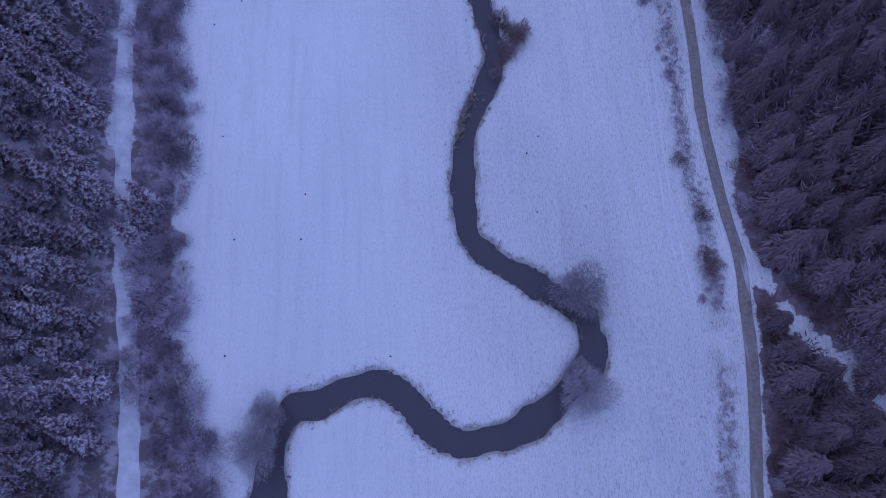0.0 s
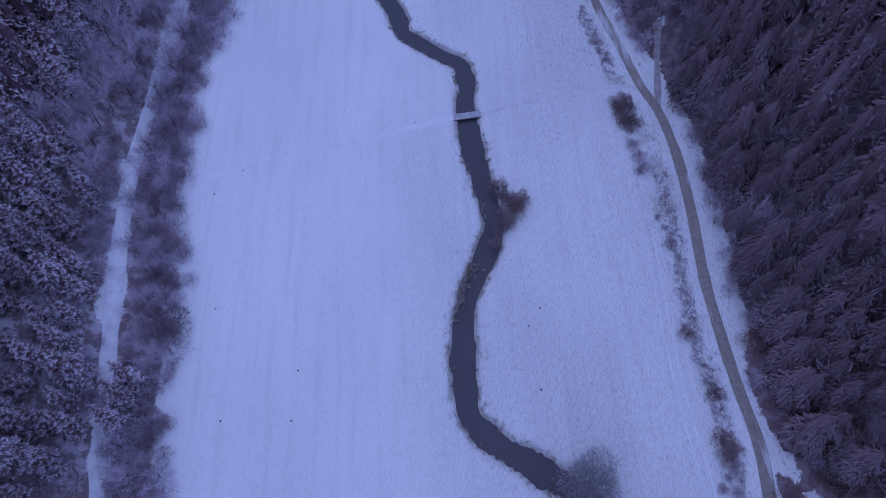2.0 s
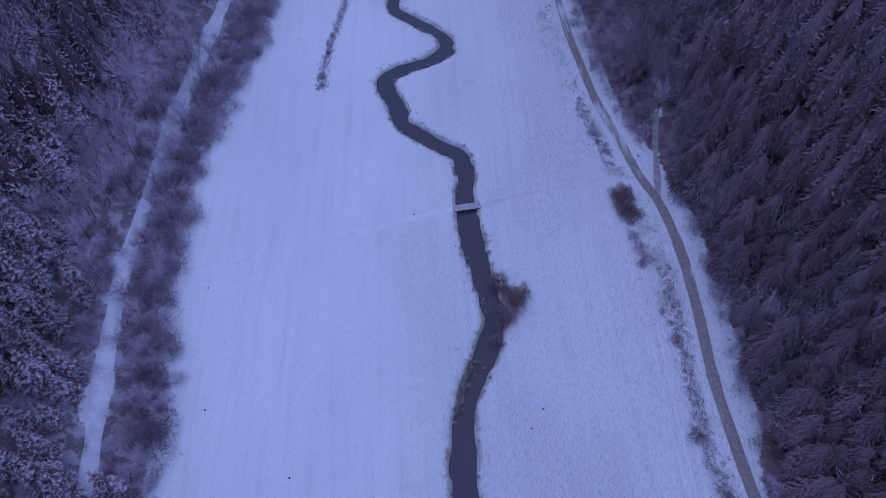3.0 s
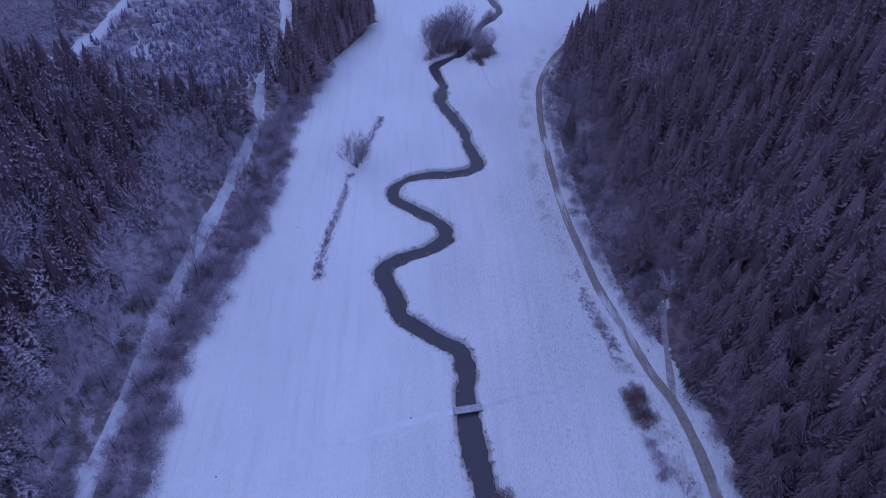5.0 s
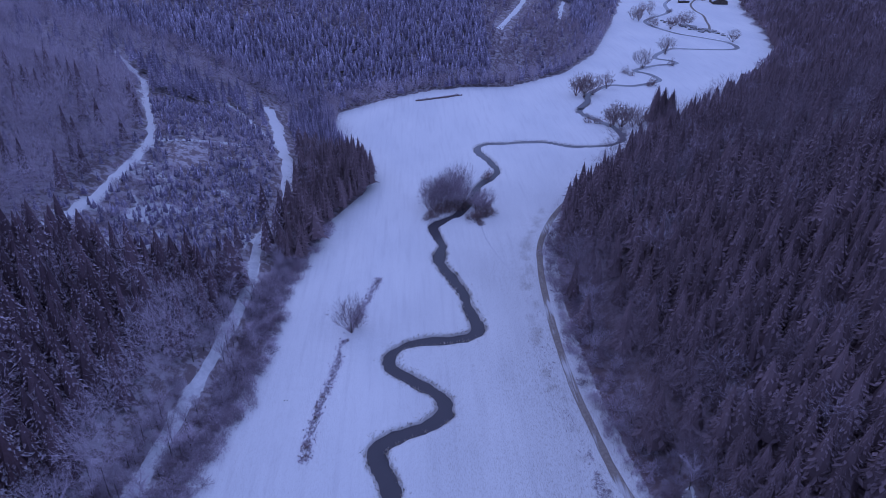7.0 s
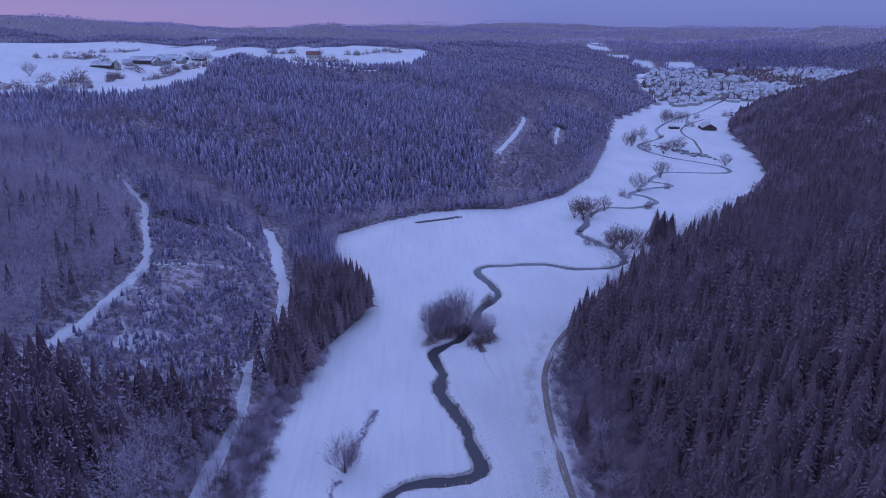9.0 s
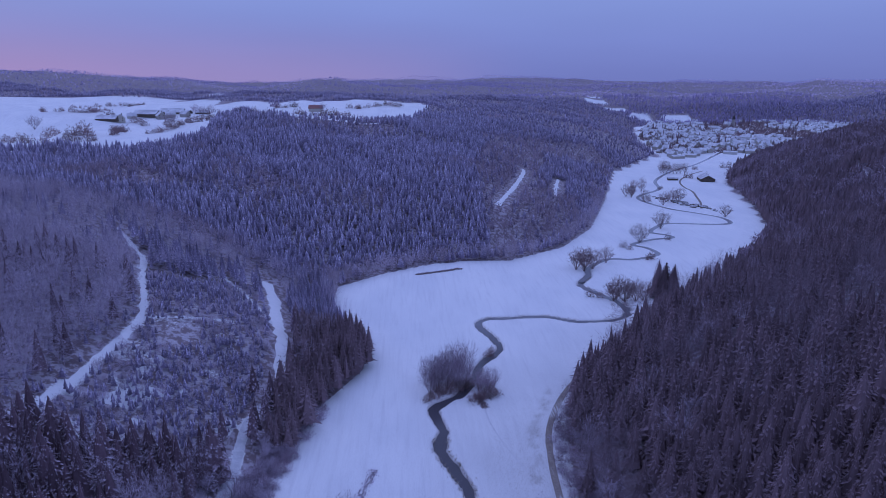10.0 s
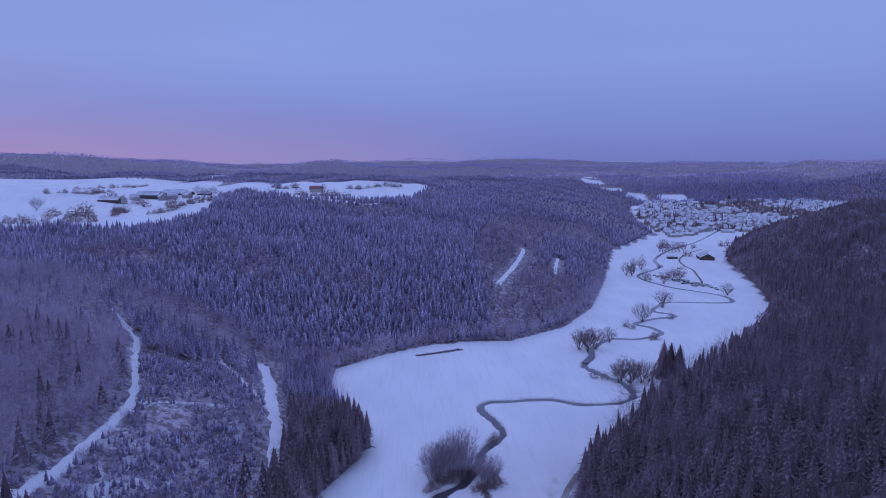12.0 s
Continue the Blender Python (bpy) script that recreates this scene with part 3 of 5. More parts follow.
def spruce_crown(rng, whorls, arms, sprigs, slim=0.15, bottom=0.10, core=0.0):
    pieces = [cone(bottom, 0.88, slim * (core or (0.42 if sprigs else 0.55)), 0, 7 if sprigs else 5, 0.12 if sprigs else 0.3)]
    for i in range(whorls):
        q = (i + 0.5) / whorls
        z = bottom + (0.97 - bottom) * q
        n = max(4, round(arms * (1 - 0.45 * q)))
        a = rng.random() * 6.28 + np.arange(n) * 2 * np.pi / n + rng.normal(0, 0.16, n)
        r = slim * (1 - q) ** 0.82 * rng.uniform(0.72, 1.15, n) + 0.012
        out = np.column_stack([np.cos(a), np.sin(a), np.zeros(n)])
        across = np.column_stack([-np.sin(a), np.cos(a), np.zeros(n)])
        up = np.array([[0, 0, 1.0]])
        drop = rng.uniform(0.16, 0.40, n)[:, None] * r[:, None]
        zz = z + rng.normal(0, 0.008, n)[:, None]
        base = out * 0.01 + up * (zz + 0.12 * r[:, None])
        mid = out * r[:, None] * 0.55 + up * (zz - 0.45 * drop)
        tip = out * r[:, None] + up * (zz - drop)
        width = (0.12 if sprigs else 0.17) * r[:, None]
        pieces.append(blades(base, mid, tip, across * width, 0.0, 0.75, 1.0))
        if sprigs:
            for s in (-1, 1):
                for at, far_ in ((0.16, 0.52), (0.40, 0.44), (0.64, 0.30)):
                    d2 = out * 0.76 + across * s * 0.65
                    b2 = out * r[:, None] * at + up * (zz - at * 0.7 * drop)
                    m2 = b2 + d2 * r[:, None] * far_ * 0.6 - up * drop * far_ * 0.7
                    t2 = b2 + d2 * r[:, None] * far_ - up * drop * far_ * 1.3
                    h2 = (across * 0.76 - out * s * 0.65) * r[:, None] * 0.078
                    pieces.append(blades(b2, m2, t2, h2, 0.05, 0.75, 1.0))
    return join(pieces)


def shaggy_spruce(rng, sprays, slim=0.22, bottom=0.10, core=0.7, wide=0.30, long=0.6):
    """A dense spruce whose sprays hang all over a ragged cone, with no order of whorls."""
    q = rng.random(sprays) ** 1.25
    a = rng.random(sprays) * 6.2832
    lump = 1 + 0.18 * np.sin(3 * a + 9 * q + rng.random() * 6.28) + rng.normal(0, 0.10, sprays)
    r = (slim * (1 - q) ** 0.80 * lump + 0.012)[:, None]
    z = (bottom + (0.97 - bottom) * q)[:, None]
    out = np.column_stack([np.cos(a), np.sin(a), np.zeros(sprays)])
    yaw = rng.normal(0, 0.5, sprays)[:, None]
    across = np.column_stack([-np.sin(a), np.cos(a), np.zeros(sprays)])
    way = out + across * yaw
    up = np.array([[0, 0, 1.0]])
    drop_ = rng.uniform(0.10, 0.45, (sprays, 1)) * r
    base = out * r * (0.98 - long) + up * (z + 0.10 * r)
    reach = rng.uniform(0.7, 1.2, (sprays, 1)) * long
    mid = base + way * r * 0.5 * reach - up * drop_ * 0.35
    tip = base + way * r * reach - up * drop_
    pieces = [cone(bottom, 0.95, slim * core, 0, 7, 0.15), blades(base, mid, tip, (across - out * yaw) * r * wide * 0.5, 0.1, 0.7, 1.0)]
    return join(pieces)


def tuft_spruce(rng, tiers, sides, slim=0.2, blunt=1.0):
    """A far spruce: stacked star-shaped skirts."""
    pieces = []
    for i in range(tiers):
        q = i / tiers
        pieces.append(cone(0.25 + 0.62 * q + rng.normal(0, 0.01), min(1.0, 0.25 + 0.62 * q + 0.95 / tiers), slim * (1 - q) ** blunt * rng.uniform(0.85, 1.1), 0, sides, 0.8 if tiers == 1 else 0.2 + 0.75 * i / (tiers - 1), 0.45))
    return join(pieces)


def sticks(a, b, w0, w1, rng, snow=0.5):
    """Tapered three-sided sticks from a to b."""
    n = len(a)
    d = b - a
    d /= np.linalg.norm(d, axis=1)[:, None] + 1e-9
    ref = np.where(np.abs(d[:, 2:3]) > 0.8, [[1.0, 0, 0]], [[0, 0, 1.0]])
    s = np.cross(d, ref)
    s /= np.linalg.norm(s, axis=1)[:, None]
    t = np.cross(d, s)
    ring = []
    for p, w in ((a, w0), (b, w1)):
        for k in range(3):
            ring.append(p + (s * math.cos(k * 2.094) + t * math.sin(k * 2.094)) * np.reshape(w, (-1, 1)))
    v = np.stack(ring, 1).reshape(-1, 3)
    i = np.arange(n)[:, None] * 6
    f = np.concatenate([i + c for c in ([0, 1, 4], [0, 4, 3], [1, 2, 5], [1, 5, 4], [2, 0, 3], [2, 3, 5])])
    return v, f, np.full(len(v), snow)


def slivers(a, b, w, rng, s0=0.4, s1=1.0):
    """Twigs as thin triangles, wide at the base."""
    d = b - a
    s = np.cross(d, rng.normal(size=a.shape))
    s /= np.linalg.norm(s, axis=1)[:, None] + 1e-9
    v = np.stack([a - s * w, a + s * w, b], 1).reshape(-1, 3)
    i = np.arange(len(a))[:, None] * 3
    return v, i + [0, 1, 2], np.tile([s0, s0, s1], len(a))


def spread(rng, start, way, n, length, open_, lift=0.25):
    """n shoots from each start, about its way."""
    a = np.repeat(start, n, 0)
    w = np.repeat(way, n, 0) + rng.normal(0, open_, (len(start) * n, 3)) + [0, 0, lift]
    w /= np.linalg.norm(w, axis=1)[:, None]
    return a, w, length * rng.uniform(0.6, 1.15, (len(a), 1))


def bare_crown(rng, limbs, boughs, twigs, trunk=0.35, wide=0.5, thin=0.004, lift=0.3, stems=False, far=False, fine=0.6):
    """Limbs, boughs and twigs of a leafless tree, unit height."""
    pieces = []
    if stems:
        start = np.column_stack([rng.normal(0, 0.03, (limbs, 2)), np.zeros(limbs)])
    else:
        start = np.column_stack([np.zeros((limbs, 2)), rng.uniform(0.55 * trunk, trunk * 1.6, limbs)])
    a = rng.random() * 6.28 + np.arange(limbs) * 2.4
    flat = wide * rng.uniform(0.35, 1.0, limbs)
    way = np.column_stack([np.cos(a) * flat, np.sin(a) * flat, rng.uniform(0.55, 1.0, limbs) * (1 - start[:, 2])])
    end = start + way * rng.uniform(0.55, 0.75, (limbs, 1))
    if far:
        pieces.append(slivers(start, end, thin * 1.6, rng, 0.2, 0.4))
    else:
        pieces.append(sticks(start, end, np.full(limbs, thin * (0.9 if stems else 2.2)), np.full(limbs, thin * 0.5), rng, 0.3))
    unit = way / np.linalg.norm(way, axis=1)[:, None]
    grow = rng.uniform(0.35, 1.0, (limbs * boughs, 1))
    b0 = np.repeat(start, boughs, 0) + (np.repeat(end - start, boughs, 0)) * grow
    _, bw, bl = spread(rng, start, unit, boughs, 0.30, 0.42, lift)
    b1 = b0 + bw * bl
    pieces.append(slivers(b0, b1, thin * 0.9, rng, 0.3, 0.7))
    grow = rng.uniform(0.25, 1.0, (len(b0) * twigs, 1))
    t0 = np.repeat(b0, twigs, 0) + np.repeat(b1 - b0, twigs, 0) * grow
    _, tw, tl = spread(rng, b0, bw, twigs, 0.17, 0.8, lift * 0.5)
    pieces.append(slivers(t0, t0 + tw * tl, thin * fine, rng, 0.5, 1.0))
    v, f, s = join(pieces)
    v[:, 2] /= max(v[:, 2].max(), 1e-6)
    return v, f, s


def thicket(rng, twigs, wide, thin, low=0.0, high=1.0, reach=0.16, stems=9, outward=0.8, up=0.15):
    """A dense leafless crown: stems from the foot and twigs all through a rounded volume, unit height."""
    u = rng.normal(size=(twigs, 3))
    u /= np.linalg.norm(u, axis=1)[:, None]
    u[:, 2] = np.abs(u[:, 2]) if low <= 0 else u[:, 2]
    rad = rng.random((twigs, 1)) ** 0.40
    lump = 1 + 0.22 * np.sin(3 * np.arctan2(u[:, 1:2], u[:, 0:1]) + rng.random() * 6.28) + rng.normal(0, 0.06, (twigs, 1))
    mid = (low + high) / 2 if low > 0 else 0.0
    half = (high - low) / 2 if low > 0 else 0.9
    p = u * rad * lump * [wide, wide, half] + [0, 0, mid]
    d = u * outward + rng.normal(0, 0.5, (twigs, 3)) + [0, 0, up]
    d /= np.linalg.norm(d, axis=1)[:, None]
    pieces = [slivers(p, p + d * reach * rng.uniform(0.5, 1.2, (twigs, 1)), thin, rng, 0.35, 1.0)]
    if stems:
        t = rng.normal(size=(stems, 3)) * [1, 1, 0.5] + [0, 0, 0.9]
        t /= np.linalg.norm(t, axis=1)[:, None]
        a = np.column_stack([rng.normal(0, 0.04, (stems, 2)), np.full(stems, max(low * 0.55, 0.0))])
        b = a + t * [wide * 0.8, wide * 0.8, (high - a[0, 2]) * 0.75]
        pieces.append(slivers(a, b, thin * 1.8, rng, 0.2, 0.5))
    v, f, s = join(pieces)
    v[:, 2] = np.maximum(v[:, 2], 0.0)
    return v, f, s


def fan_willow(rng, limbs, boughs, twigs, thin, tips, tip_thin):
    """A pollard-like willow: many limbs fan up from the foot, and fine twigs close the rounded top."""
    crown = bare_crown(rng, limbs, boughs, twigs, 0.10, 0.92, thin, 0.30, stems=True, fine=0.55)
    return join([crown, thicket(rng, tips, 0.55, tip_thin, 0.26, 1.0, 0.14, 0, up=0.7)])


def trunk_mesh(name, top, r0, r1, n=7):
    v, f, s = cone(-0.04, top, r0, r1, n)
    return mesh_data(name, v, f, dict(snow=s, tone=s * 0), True)


def scatter(template, xyz, size, turn, girth, tone):
    """Many copies of a template joined: arrays for mesh_data."""
    v, f, s = template
    n = len(xyz)
    c, k = np.cos(turn)[:, None], np.sin(turn)[:, None]
    x, y = v[None, :, 0] * girth[:, None], v[None, :, 1] * girth[:, None]
    out = np.stack([(x * c - y * k) * size[:, None] + xyz[:, :1], (x * k + y * c) * size[:, None] + xyz[:, 1:2], v[None, :, 2] * size[:, None] + xyz[:, 2:3]], 2)
    faces = f[None] + (np.arange(n) * len(v))[:, None, None]
    return out.reshape(-1, 3), faces.reshape(-1, 3), np.tile(s, n), np.repeat(tone, len(v))


def wood(name, templates, xyz, size, mat, rng, label, category="trees", spread_girth=0.15):
    """One joined stand of trees that nobody could count."""
    if not len(xyz):
        return
    parts_ = [[], [], [], []]
    base = 0
    which = rng.integers(0, len(templates), len(xyz))
    for k, tpl in enumerate(templates):
        m = which == k
        if not m.any():
            continue
        n = int(m.sum())
        v, f, s, t = scatter(tpl, xyz[m], size[m], rng.random(n) * 6.28, rng.normal(1, spread_girth, n).clip(0.6, 1.5), rng.random(n))
        for lst, arr in zip(parts_, (v, f + base, s, t)):
            lst.append(arr)
        base += len(v)
    v, f, s, t = (np.concatenate(p) for p in parts_)
    put(name, mesh_data(name, v, f, dict(snow=s, tone=t)), mat, label=label, category=category, kind="stuff")


def tree_kind(name, crown, mat, top, r0, r1, label, category, group, crown_name="crown"):
    """A pattern tree of unit height: an Empty with trunk and crown."""
    root = tagged(new(name), label, category, group)
    put("trunk", trunk_mesh(name + "_trunk", top, r0, r1), BARK, root)
    v, f, s = crown
    put(crown_name, mesh_data(name + "_crown", v, f, dict(snow=s, tone=s * 0)), mat, root)
    return root


def plant(pattern, place, size, turn, girth=1.0):
    m = Matrix.LocRotScale(place, Euler((0, 0, turn)), None)
    ob = copy_thing(pattern, m)
    ob.scale = (size * girth, size * girth, size)
    return ob


def drop(pattern):
    for o in (*pattern.children_recursive, pattern):
        bpy.data.objects.remove(o)


def jitter(rng, x0, x1, y0, y1, step):
    x, y = np.meshgrid(np.arange(x0, x1, step), np.arange(y0, y1, step))
    p = np.stack([x.ravel(), y.ravel()], 1)
    return p + rng.uniform(-0.42, 0.42, p.shape) * step


def in_view(xy, margin=6.0):
    """The stretch of country that lies ahead along the flight, with a margin."""
    az = np.degrees(np.arctan2(xy[:, 0], xy[:, 1] + np.where(xy[:, 1] < 150, 70, 0)))
    return (az > -31 - margin) & (az < 37 + margin)


rng = np.random.default_rng(11)
SPRUCES = [spruce_crown(rng, 9, 7, True, s, b) for s, b in ((0.215, 0.08), (0.245, 0.12), (0.20, 0.06), (0.225, 0.18))]
EAST_SPRUCES = [shaggy_spruce(rng, 1050, s, b, 0.84, 0.125, 0.27) for s, b in ((0.23, 0.08), (0.27, 0.12), (0.25, 0.06))]
MID_SPRUCES = [shaggy_spruce(rng, 160, s, 0.10, 0.80, 0.21, 0.42) for s in (0.215, 0.25, 0.20)]
THIN_SPRUCES = [spruce_crown(rng, 8, 6, False, s, 0.22, 0.60) for s in (0.205, 0.235, 0.185)]
DOT_SPRUCES = [tuft_spruce(rng, 1, 5, s) for s in (0.42, 0.50)]
BACK_SPRUCES = [tuft_spruce(rng, 2, 5, s) for s in (0.19, 0.22)]
BEECHES = [bare_crown(rng, 9, 7, 6, 0.4, 0.30, 0.0034, 0.35) for _ in range(3)]
MID_BEECHES = [join([bare_crown(rng, 8, 4, 3, 0.4, 0.32, 0.0016, 0.22, far=True, fine=0.9), thicket(rng, 250, 0.30, 0.0026, 0.30, 1.0, 0.11, 0, up=0.4)]) for _ in range(3)]
THIN_BEECHES = [thicket(rng, 180, 0.33, 0.0034, 0.28, 1.0, 0.16, 4, up=0.55) for _ in range(3)]
FAR_BEECHES = [thicket(rng, 34, 0.34, 0.030, 0.30, 1.0, 0.20, 2, up=0.4) for _ in range(3)]
WILLOWS = [fan_willow(rng, 15, 7, 6, 0.0052, 650, 0.0052) for _ in range(3)]
FAR_WILLOWS = [fan_willow(rng, 13, 6, 5, 0.0095, 330, 0.0095) for _ in range(3)]
RIVER_WILLOWS = [join([bare_crown(rng, 16, 8, 5, 0.16, 0.66, 0.005, 0.10, fine=0.9), thicket(rng, 4200, 0.68, 0.0050, 0.22, 1.0, 0.15, 0)]) for _ in range(2)]
SOFT_BUSHES = [thicket(rng, 330, 0.62, 0.014, reach=0.24, stems=7, up=0.3) for _ in range(4)]
FINE_BUSHES = [thicket(rng, 700, 0.62, 0.014, reach=0.20) for _ in range(4)]
BUSHES = [thicket(rng, 400, 0.62, 0.016, reach=0.22) for _ in range(4)]
HILL_SPRUCES = [tuft_spruce(rng, 3, 5, s, 0.75) for s in (0.25, 0.29, 0.22)]
TOWN_BUSHES = [thicket(rng, 50, 0.62, 0.10, reach=0.30, stems=2) for _ in range(3)]
FAR_BUSHES = [thicket(rng, 260, 0.66, 0.034, reach=0.17, stems=2) for _ in range(3)]
WEEDS = [thicket(rng, 34, 0.9, 0.075, reach=0.45, stems=0) for _ in range(4)]
MID_BUSHES = [thicket(rng, 150, 0.6, 0.028, reach=0.24, stems=5) for _ in range(3)]


def at_height(xy):
    return np.column_stack([xy, height(xy)])


# where each kind of wood stands
LEAFY = [[(-63, 96), (-72, 100), (-75, 130), (-74, 165), (-66, 212), (-57, 210), (-62, 150)], [(-230, 235), (-104, 217), (-100, 290), (-110, 325), (-124, 360), (-140, 400), (-95, 405), (-62, 392), (-55, 415), (-120, 450), (-260, 440)],
         [(58, 480), (83, 508), (118, 545), (156, 605), (153, 668), (128, 706), (155, 800), (160, 920), (105, 880), (80, 760), (62, 690), (60, 560)], [(-45, 420), (-40, 440), (30, 492), (40, 505), (-30, 470), (-60, 430)],
         [(120, 800), (280, 960), (260, 1010), (90, 880)], [(-240, 500), (-180, 470), (-140, 520), (-220, 560)], [(56, 120), (66, 128), (66, 190), (68, 255), (56, 262), (46, 205), (50, 150)]]


def leafy_share(xy):
    s = 0.05 + 0.5 * (fbm(xy[:, 0] + 40, xy[:, 1], 60.0) > 0.27)
    for poly in LEAFY:
        s = np.where(inside(xy, poly), 0.88, s)
    keep_ = s > 0.8
    right = (xy[:, 0] > 45) & (xy[:, 1] < 900) & (xy[:, 0] > 0.33 * xy[:, 1] - 60)
    s = np.where(right, 0.16 + 0.56 * (fbm(xy[:, 0], xy[:, 1] + 70, 38.0) > 0.22 - 0.26 * smooth(xy[:, 0] + 0.5 * xy[:, 1], 190, 275)), s)
    s = np.where(keep_, 0.88, s)
    return np.where(inside(xy, [(92, 345), (205, 425), (290, 560), (345, 560), (265, 380), (120, 305)]), 0.08, s)


def wooded(xy, margin):
    d, left = valley(xy)
    need = np.where(left > 0.5, margin[0], margin[1])
    need = np.where((left > 0.5) & (xy[:, 1] > 286), 2.5, need)
    ok = (d > need) & ~in_fields(xy) & (way_distance(xy) > 3.2) & (distance(xy, WAYS[2], 40) > 4.6) & (distance(xy, WIDE_RIDE, 40) > 6.0) & ~inside(xy, CLEARING)
    for ride in RIDES:
        ok &= (distance(xy, ride, 40) > 4.5) & (distance(xy + [-3.0, 6.0], ride, 40) > 5.0)
    return ok & ~inside(xy, TOWN), d, left


# near woods: each tree a thing of its own
near = jitter(rng, -100, 125, -55, 150, 4.35)
ok, *_ = wooded(near, (12.5, 3))
near = near[ok & in_view(near, 19) & ((near[:, 0] < 0) | (near[:, 0] > 60))]
order = np.argsort(np.hypot(near[:, 0] * 1.15, (near[:, 1] - 45) * 0.55))
near = near[order]
is_leafy = rng.random(len(near)) < leafy_share(near)
patterns = [tree_kind("spruce", t, SPRUCE_FROSTED, 0.9, 0.014, 0.002, "snow-dusted dark green spruce in the valley-side wood", "spruce", "spruces of the west wood") for t in SPRUCES]
dark_patterns = [tree_kind("spruce", t, SPRUCE_DARK, 0.9, 0.014, 0.002, "dark green spruce with little snow on the east slope", "spruce", "spruces of the east wood") for t in EAST_SPRUCES]
pale_patterns = [tree_kind("beech", t, TWIGS_FROSTED, 0.62, 0.012, 0.004, "frosted pale leafless beech near the forest track", "tree", "bare trees of the woods") for t in BEECHES]
beech_patterns = [tree_kind("beech", t, TWIGS_DARK, 0.62, 0.012, 0.004, "leafless grey-brown beech in the wood", "tree", "bare trees of the woods") for t in BEECHES]
def taller(y):
    return 1 + 0.35 * float(smooth(y, 85, 150))


west = near[(near[:, 0] < 0) & ~is_leafy]
east = near[(near[:, 0] > 0) & ~is_leafy]
bare = near[is_leafy]
rest_west, rest_east, rest_bare = west[165:], east[140:], bare[110:]
for xy, pats, lo, hi in ((west[:165], patterns, 10.5, 15), (east[:140], dark_patterns, 9.5, 13.5), (bare[:110], beech_patterns, 8, 12)):
    zs = height(xy)
    for (x, y), z in zip(xy, zs):
        use = pale_patterns if pats is beech_patterns and x < 0 else pats
        plant(use[rng.integers(len(use))], (x, y, z - 0.1), rng.uniform(lo, hi) * taller(y), rng.random() * 6.28, rng.uniform(0.9, 1.2))
for p in patterns + dark_patterns + beech_patterns + pale_patterns:
    drop(p)

# woods further off, in joined stands
SPUR = [(-47, 256), (-40, 252), (-10, 300), (-8, 356), (-24, 366), (-46, 366), (-46, 300)]


def stand(xy, tag, lods, lo, hi):
    leafy = rng.random(len(xy)) < leafy_share(xy)
    kept = ~leafy | (rng.random(len(xy)) < np.where(xy[:, 1] < 440, np.where(xy[:, 0] < 0, 0.58, 0.42), 0.36))
    xy, leafy = xy[kept], leafy[kept]
    _, left_ = valley(xy)
    east_ = (left_ < 0.5) & (xy[:, 1] < 1080)
    dark_edge = inside(xy, SPUR)
    # the far tag takes needles with haze painted into their colour
    for m, mat, tpl, nm, label in ((~leafy & ~east_ & ~dark_edge, {"near": SPRUCE_FROSTED, "mid": SPRUCE_HOAR, "far": SPRUCE_RIME_HAZE}[tag], lods[0], "frosted_spruce_wood", "dense snow-dusted spruce forest on the slopes"),
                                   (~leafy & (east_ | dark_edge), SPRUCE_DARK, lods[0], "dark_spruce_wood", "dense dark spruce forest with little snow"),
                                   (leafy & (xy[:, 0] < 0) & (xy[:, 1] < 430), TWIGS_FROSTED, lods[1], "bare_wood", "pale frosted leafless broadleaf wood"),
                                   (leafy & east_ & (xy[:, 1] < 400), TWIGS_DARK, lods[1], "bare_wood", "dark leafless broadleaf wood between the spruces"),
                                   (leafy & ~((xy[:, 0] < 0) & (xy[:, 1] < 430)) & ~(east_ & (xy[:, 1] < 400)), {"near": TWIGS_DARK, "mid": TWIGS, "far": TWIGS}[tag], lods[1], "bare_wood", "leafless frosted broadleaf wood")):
        q = xy[m]
        if len(q):
            tall = np.where((q[:, 0] > 100) & (valley(q)[1] < 0.5) & (q[:, 1] > 442), 1.45, 1.0)
            wood(nm, tpl, at_height(q), rng.uniform(lo, hi, len(q)) * tall, mat, rng, label)


stand(np.vstack([rest_west, rest_east, rest_bare]), "near", (MID_SPRUCES, MID_BEECHES), 12, 18)
mid = jitter(rng, -330, 360, 150, 440, 3.7)
ok, *_ = wooded(mid, (12, 3))
peninsula = inside(mid, SPUR) & (valley(mid)[0] > 0.3) & (way_distance(mid) > 3)
ok |= peninsula
mid = mid[ok & in_view(mid)]
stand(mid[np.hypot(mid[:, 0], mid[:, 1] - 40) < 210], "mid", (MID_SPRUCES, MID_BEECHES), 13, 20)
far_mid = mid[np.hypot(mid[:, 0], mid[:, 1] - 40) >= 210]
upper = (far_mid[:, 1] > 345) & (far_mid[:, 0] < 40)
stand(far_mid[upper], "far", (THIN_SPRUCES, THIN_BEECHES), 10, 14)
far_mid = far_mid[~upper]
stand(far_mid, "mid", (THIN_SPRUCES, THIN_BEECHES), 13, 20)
pale = jitter(rng, 60, 330, 120, 440, 15.0)
ok, *_ = wooded(pale, (12, 4))
pale = pale[ok & (valley(pale)[1] < 0.5) & in_view(pale) & (rng.random(len(pale)) < 0.45)]
wood("pale_trees", MID_BEECHES, at_height(pale), rng.uniform(12, 17, len(pale)), TWIGS_FROSTED, rng, "scattered pale frosted bare trees among dark spruces")
